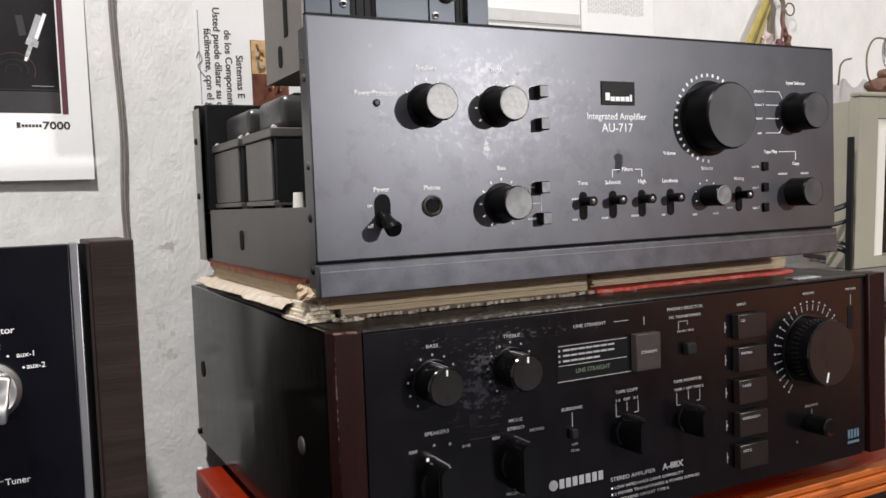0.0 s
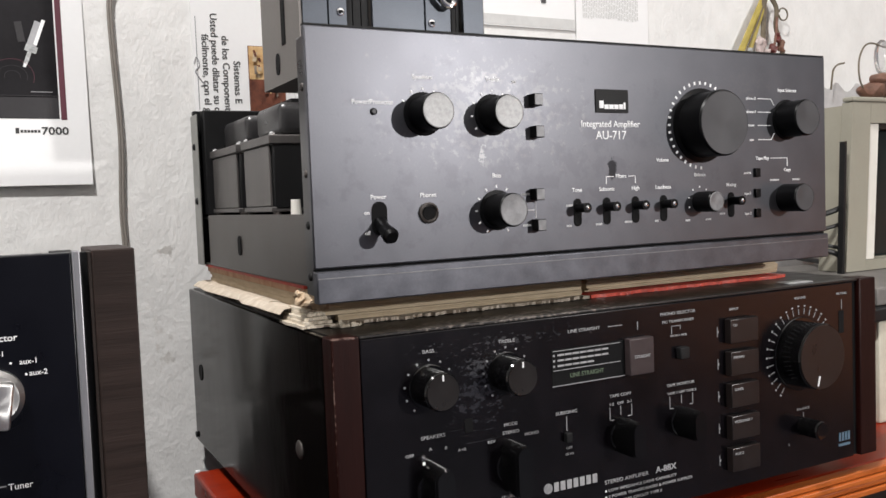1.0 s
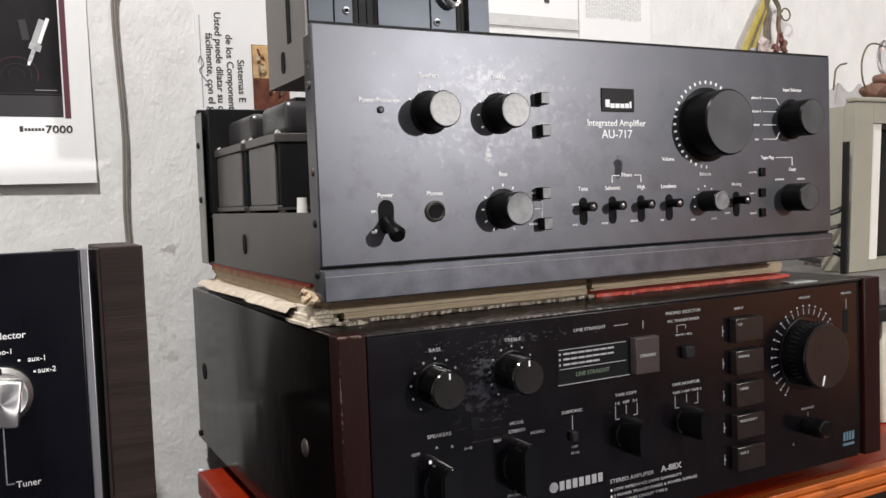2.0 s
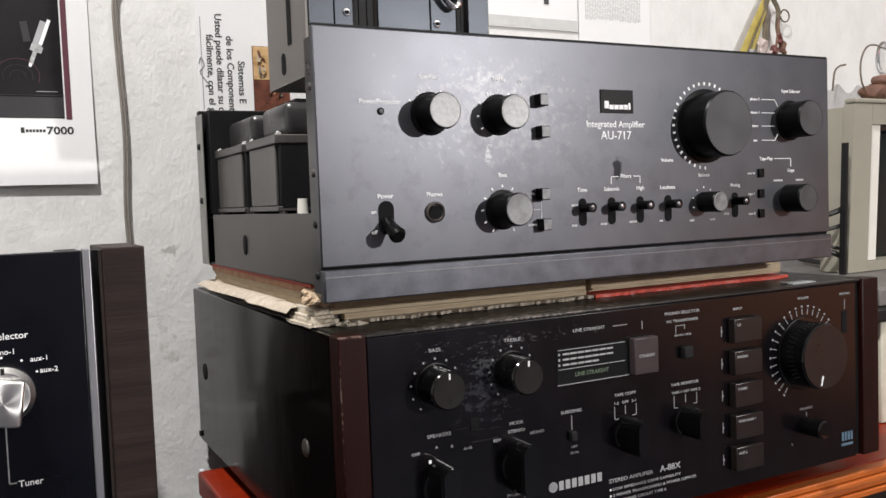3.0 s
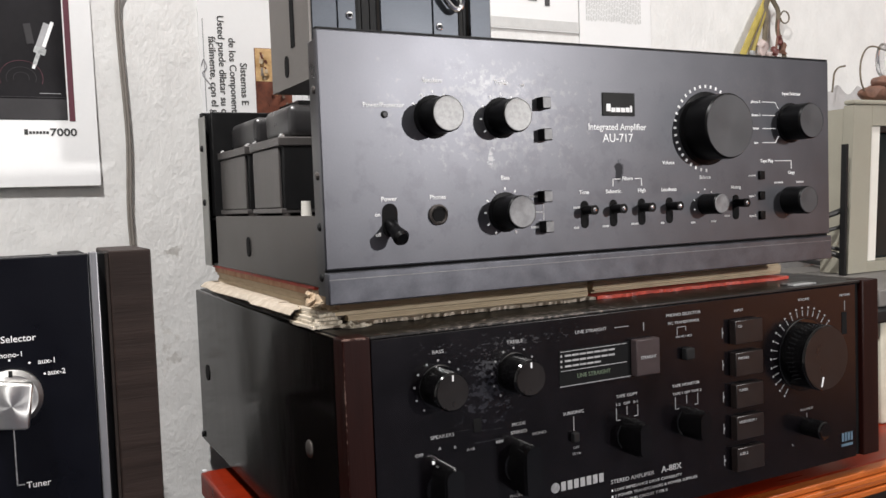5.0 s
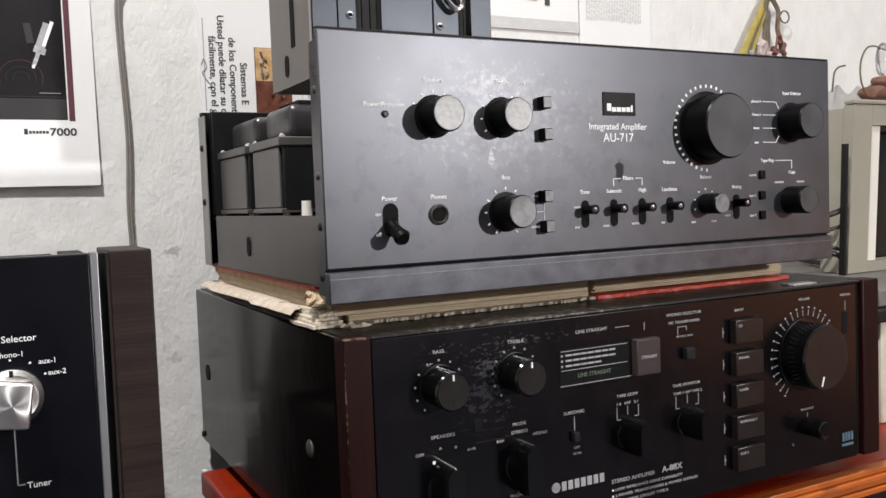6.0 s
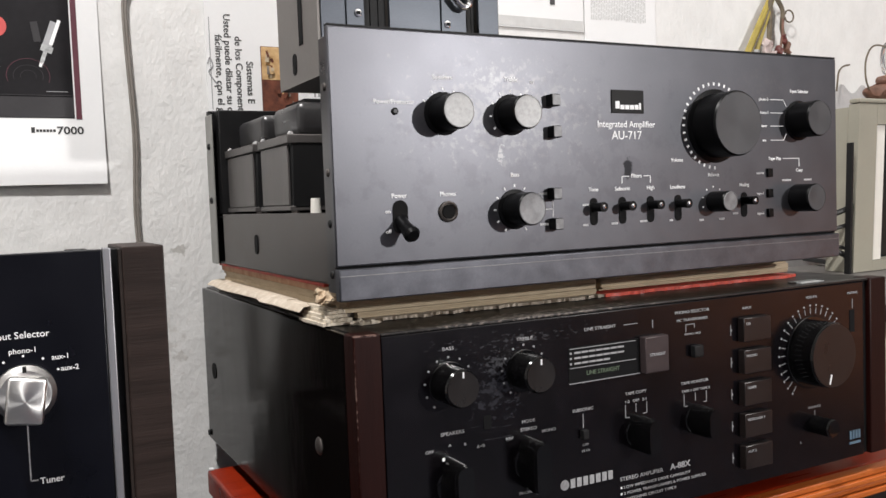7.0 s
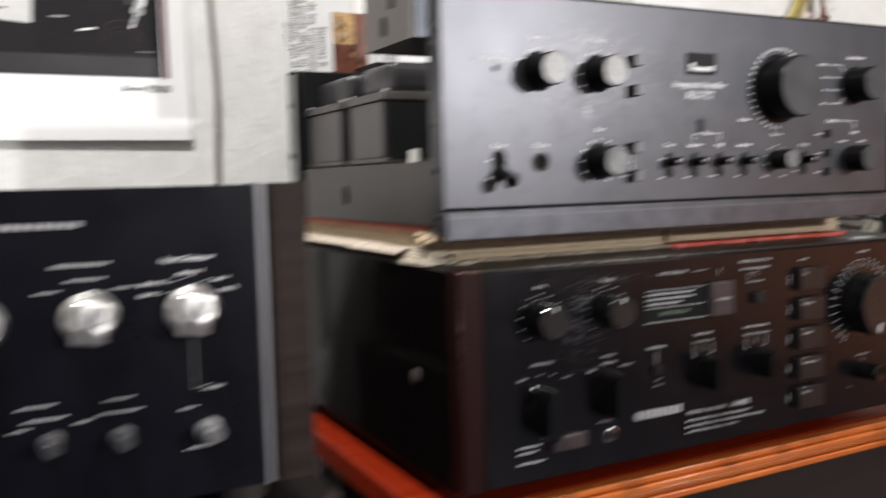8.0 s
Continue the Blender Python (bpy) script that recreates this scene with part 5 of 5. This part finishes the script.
ribbon("ribbon", [(0.8100, 1.2560, 0), (0.7850, 1.2190, 0.002), (0.7600, 1.1790, 0.003), (0.7510, 1.1630, 0.003)], 0.0052, YELLOW, "dull yellow ribbon")
ribbon("ribbon", [(0.8110, 1.2560, 0.002), (0.7925, 1.2190, 0.004), (0.7745, 1.1790, 0.004), (0.7680, 1.1630, 0.004)], 0.0034, YELLOW, "dull yellow ribbon")
ribbon("ribbon", [(0.8105, 1.2555, 0.003), (0.7885, 1.2180, 0.006), (0.7670, 1.1800, 0.006), (0.7600, 1.1630, 0.006)], 0.0012, BROWN_CORD, "creased ribbon edge")
ribbon("cord", [(0.8100, 1.2555, 0.002), (0.8030, 1.2430, 0.003), (0.8010, 1.2150, 0.003), (0.7965, 1.1750, 0.004), (0.7950, 1.1600, 0.004)], 0.0040, BROWN_CORD, "olive-brown cord", 0.5)
ribbon("cord", [(0.8105, 1.2555, 0.004), (0.8170, 1.2490, 0.004), (0.8260, 1.2350, 0.004), (0.8240, 1.2110, 0.004), (0.8305, 1.1910, 0.005), (0.8390, 1.1640, 0.005)], 0.0036, BROWN_CORD, "olive-brown cord", 0.5)
ribbon("cord", [(0.8240, 1.2240, 0.006), (0.8215, 1.2050, 0.007), (0.8180, 1.1870, 0.007), (0.8170, 1.1640, 0.006)], 0.0016, CLAY, "thin brown cord", 1.0)
loop = [(0.8390 + 0.0088 * math.cos(radians(a)), 1.2290 + 0.0084 * math.sin(radians(a)), 0.004) for a in range(160, -200, -30)]
ribbon("cord_loop", [(0.8270, 1.2360, 0.004)] + loop, 0.0011, BROWN_CORD, "", 1.0)
for x, z, r, tall, m in ((0.7900, 1.1840, 0.0080, 1.5, INK_PINK), (0.8030, 1.1740, 0.0060, 1.0, INK_PINK), (0.8140, 1.1800, 0.0065, 1.1, DARK_RED), (0.8250, 1.1960, 0.0058, 1.2, DARK_RED), (0.8320, 1.1840, 0.0052, 1.6, CLAY), (0.7720, 1.1760, 0.0050, 1.0, INK_SILVER)):
    bm = bmesh.new()
    bmesh.ops.create_icosphere(bm, subdivisions=3, radius=r, matrix=pose(x, 0.384, z) @ Matrix.Diagonal((1, 0.7, tall, 1)))
    for v in bm.verts:
        v.co += 0.0045 * noise.noise_vector(v.co * 130)
    part("bead", bm, m, hang)

# ---- right end of the bench: cartons, monitor, cables ----
carton2 = solo("carton", B(0.600, 0.95, 0.075, 0.312, TZ, 0.852, 0.003), CARD_CREAM, "cream cardboard carton standing on the bench", "carton")
bk = solo("book", B(0.585, 0.94, 0.070, 0.300, 0.8525, 0.866, 0.002), BLACK, "thin black book on the carton", "book")
bk2 = solo("book", B(0.602, 0.95, 0.078, 0.310, 0.8665, 0.884, 0.002), GREY_BOOK, "dull grey book lying on a black one", "book")
mon = thing("crt_monitor", (0.85, 0.25, 0.8845), "yellowed beige computer monitor with dark glass screen", "monitor")
MY = 0.195
MT, MB = 1.082, 0.885


def quad_prism(pts_front, pts_back):
    bm = bmesh.new()
    a = [bm.verts.new(p) for p in pts_front]
    b = [bm.verts.new(p) for p in pts_back]
    n = len(a)
    bm.faces.new(a)
    bm.faces.new(b[::-1])
    for k in range(n):
        bm.faces.new((a[k], b[k], b[(k + 1) % n], a[(k + 1) % n]))
    return bm


def taper_bar(x0t, x1t, x0b, x1b, zt, zb, y0, y1, back=0.0):
    return quad_prism([(x0b, y0, zb), (x1b, y0, zb), (x1t, y0, zt), (x0t, y0, zt)], [(x0b, y1, zb), (x1b, y1, zb), (x1t, y1, zt), (x0t, y1, zt)])


part("bezel_side", taper_bar(0.7265, 0.7590, 0.7120, 0.7460, MT, MB, MY, MY + 0.014), BEIGE, mon)
part("bezel_side", taper_bar(1.050, 1.096, 1.050, 1.104, MT, MB, MY, MY + 0.014), BEIGE, mon)
part("bezel_top", taper_bar(0.7594, 1.0498, 0.7578, 1.0498, MT, MT - 0.024, MY, MY + 0.014), BEIGE, mon)
part("bezel_bottom", taper_bar(0.7470, 1.0498, 0.7462, 1.0498, MB + 0.012, MB, MY, MY + 0.014), BEIGE, mon)
# one bevel, its lit left side coloured pale and its shaded top dark
part("bevel", taper_bar(0.7580, 0.7780, 0.7472, 0.7670, MT - 0.0245, MB + 0.0125, MY + 0.004, MY + 0.014), BEIGE_LIGHT, mon, "bevel round the screen, coloured pale on its lit side")
part("bevel", taper_bar(0.7785, 1.0495, 0.7780, 1.0495, MT - 0.0245, MT - 0.0310, MY + 0.004, MY + 0.014), SHELF_DARK, mon)
part("screen", B(0.7660, 1.049, MY + 0.0145, MY + 0.024, MB + 0.0125, MT - 0.0300, 0.004), SCREEN, mon, "dark glass screen")
part("rear_shell", taper_bar(0.7285, 1.092, 0.7145, 1.100, MT - 0.003, MB, MY + 0.0160, MY + 0.040), BEIGE, mon)
part("case", quad_prism([(0.745, MY + 0.0405, MB), (1.075, MY + 0.0405, MB), (1.075, MY + 0.0405, MT - 0.006), (0.745, MY + 0.0405, MT - 0.006)], [(0.885, 0.318, MB), (0.97, 0.318, MB), (0.97, 0.318, MT - 0.04), (0.885, 0.318, MT - 0.04)]), BEIGE, mon)
part("top_lip", B(0.7245, 1.098, MY - 0.002, MY + 0.013, MT + 0.0005, MT + 0.006, 0.002), BEIGE, mon)

# a thin black panel beside it
solo("black_panel", taper_bar(0.7055, 0.7090, 0.6985, 0.7020, 1.036, TZ + 0.1345, 0.190, 0.197), BLACK, "thin black panel leaning beside the monitor", "panel")
# cloudy plastic standing against the wall
bm = bmesh.new()
g = []
for i in range(61):
    row = []
    u = i / 60
    x = 0.70 + 0.36 * u
    zt = 1.130 + 0.016 * noise.noise((x * 30, 2, 0)) + 0.007 * math.sin(x * 150) * noise.noise((x * 9, 7, 0)) + 0.004 * noise.noise((x * 90, 0, 3))
    for j in range(21):
        v = j / 20
        row.append(bm.verts.new((x, 0.372 - 0.012 * noise.noise((x * 16, v * 4, 1)), TZ + (zt - TZ) * v)))
    g.append(row)
for i in range(60):
    for j in range(20):
        bm.faces.new((g[i][j], g[i + 1][j], g[i + 1][j + 1], g[i][j + 1]))
ret = bmesh.ops.extrude_face_region(bm, geom=bm.faces[:])
bmesh.ops.translate(bm, verts=[v for v in ret["geom"] if isinstance(v, bmesh.types.BMVert)], vec=(0, 0.002, 0))
solo("plastic_sheet", bm, PLASTIC_BAG, "crumpled cloudy grey plastic sheet against the wall", "plastic sheet")
for ctrl, r in (([(0.43, 0.345, 0.95), (0.58, 0.26, 0.925), (0.690, 0.205, 0.954), (0.718, 0.2035, 0.9645), (0.735, 0.225, 0.965), (0.80, 0.33, 0.96)], 0.0034), ([(0.43, 0.345, 0.94), (0.58, 0.26, 0.918), (0.690, 0.205, 0.937), (0.717, 0.2035, 0.9455), (0.735, 0.225, 0.945), (0.80, 0.335, 0.94)], 0.0024),
                ([(0.44, 0.34, 0.93), (0.58, 0.26, 0.926), (0.690, 0.205, 0.911), (0.714, 0.2035, 0.896), (0.732, 0.225, 0.892), (0.80, 0.335, 0.89)], 0.0032), ([(0.43, 0.345, 0.925), (0.58, 0.25, 0.924), (0.690, 0.205, 0.917), (0.716, 0.2035, 0.908), (0.734, 0.225, 0.905), (0.80, 0.34, 0.90)], 0.0020)):
    bm = bmesh.new()
    tube(bm, smooth_line(ctrl, 10), r, 8)
    solo("signal_cable", bm, CABLE_BLACK, "black cable running behind the amplifiers", "cable", "cables behind the amplifiers")
# odds on the monitor
clay = thing("clay_ornament", (0.82, 0.24, MT + 0.010), "dark brown clay ornament with wire loop and glass bulb", "ornament")
for x, y, z, r, sx in ((0.815, 0.235, MT + 0.020, 0.014, 1.6), (0.842, 0.238, MT + 0.024, 0.018, 1.4), (0.826, 0.230, MT + 0.033, 0.010, 1.5)):
    bm = bmesh.new()
    bmesh.ops.create_icosphere(bm, subdivisions=3, radius=r, matrix=pose(x, y, z) @ Matrix.Diagonal((sx, 1, 0.72, 1)))
    for v in bm.verts:
        v.co += 0.004 * noise.noise_vector(v.co * 70)
    part("lump", bm, CLAY, clay)
bm = bmesh.new()
tube(bm, smooth_line([(0.806, 0.232, MT + 0.014), (0.788, 0.230, MT + 0.030), (0.786, 0.230, MT + 0.055), (0.800, 0.232, MT + 0.074), (0.822, 0.234, MT + 0.078), (0.850, 0.236, MT + 0.070)], 8), 0.0011, 8)
part("wire_loop", bm, BROWN_CORD, clay)
bm = bmesh.new()
bmesh.ops.create_icosphere(bm, subdivisions=3, radius=0.014, matrix=pose(0.838, 0.236, MT + 0.062) @ Matrix.Diagonal((0.8, 0.6, 1.6, 1)))
part("pale_bulb", bm, GLASS_CLEAR, clay, "clear glass bulb")
bm = bmesh.new()
tube(bm, smooth_line([(0.9025, 0.36, 1.122), (0.9050, 0.36, 1.138), (0.9080, 0.36, 1.150), (0.9170, 0.36, 1.1575), (0.9310, 0.36, 1.1605)], 8), 0.0013, 8)
solo("bent_wire", bm, BROWN_CORD, "thin bent grey wire sticking up from the plastic", "wire")
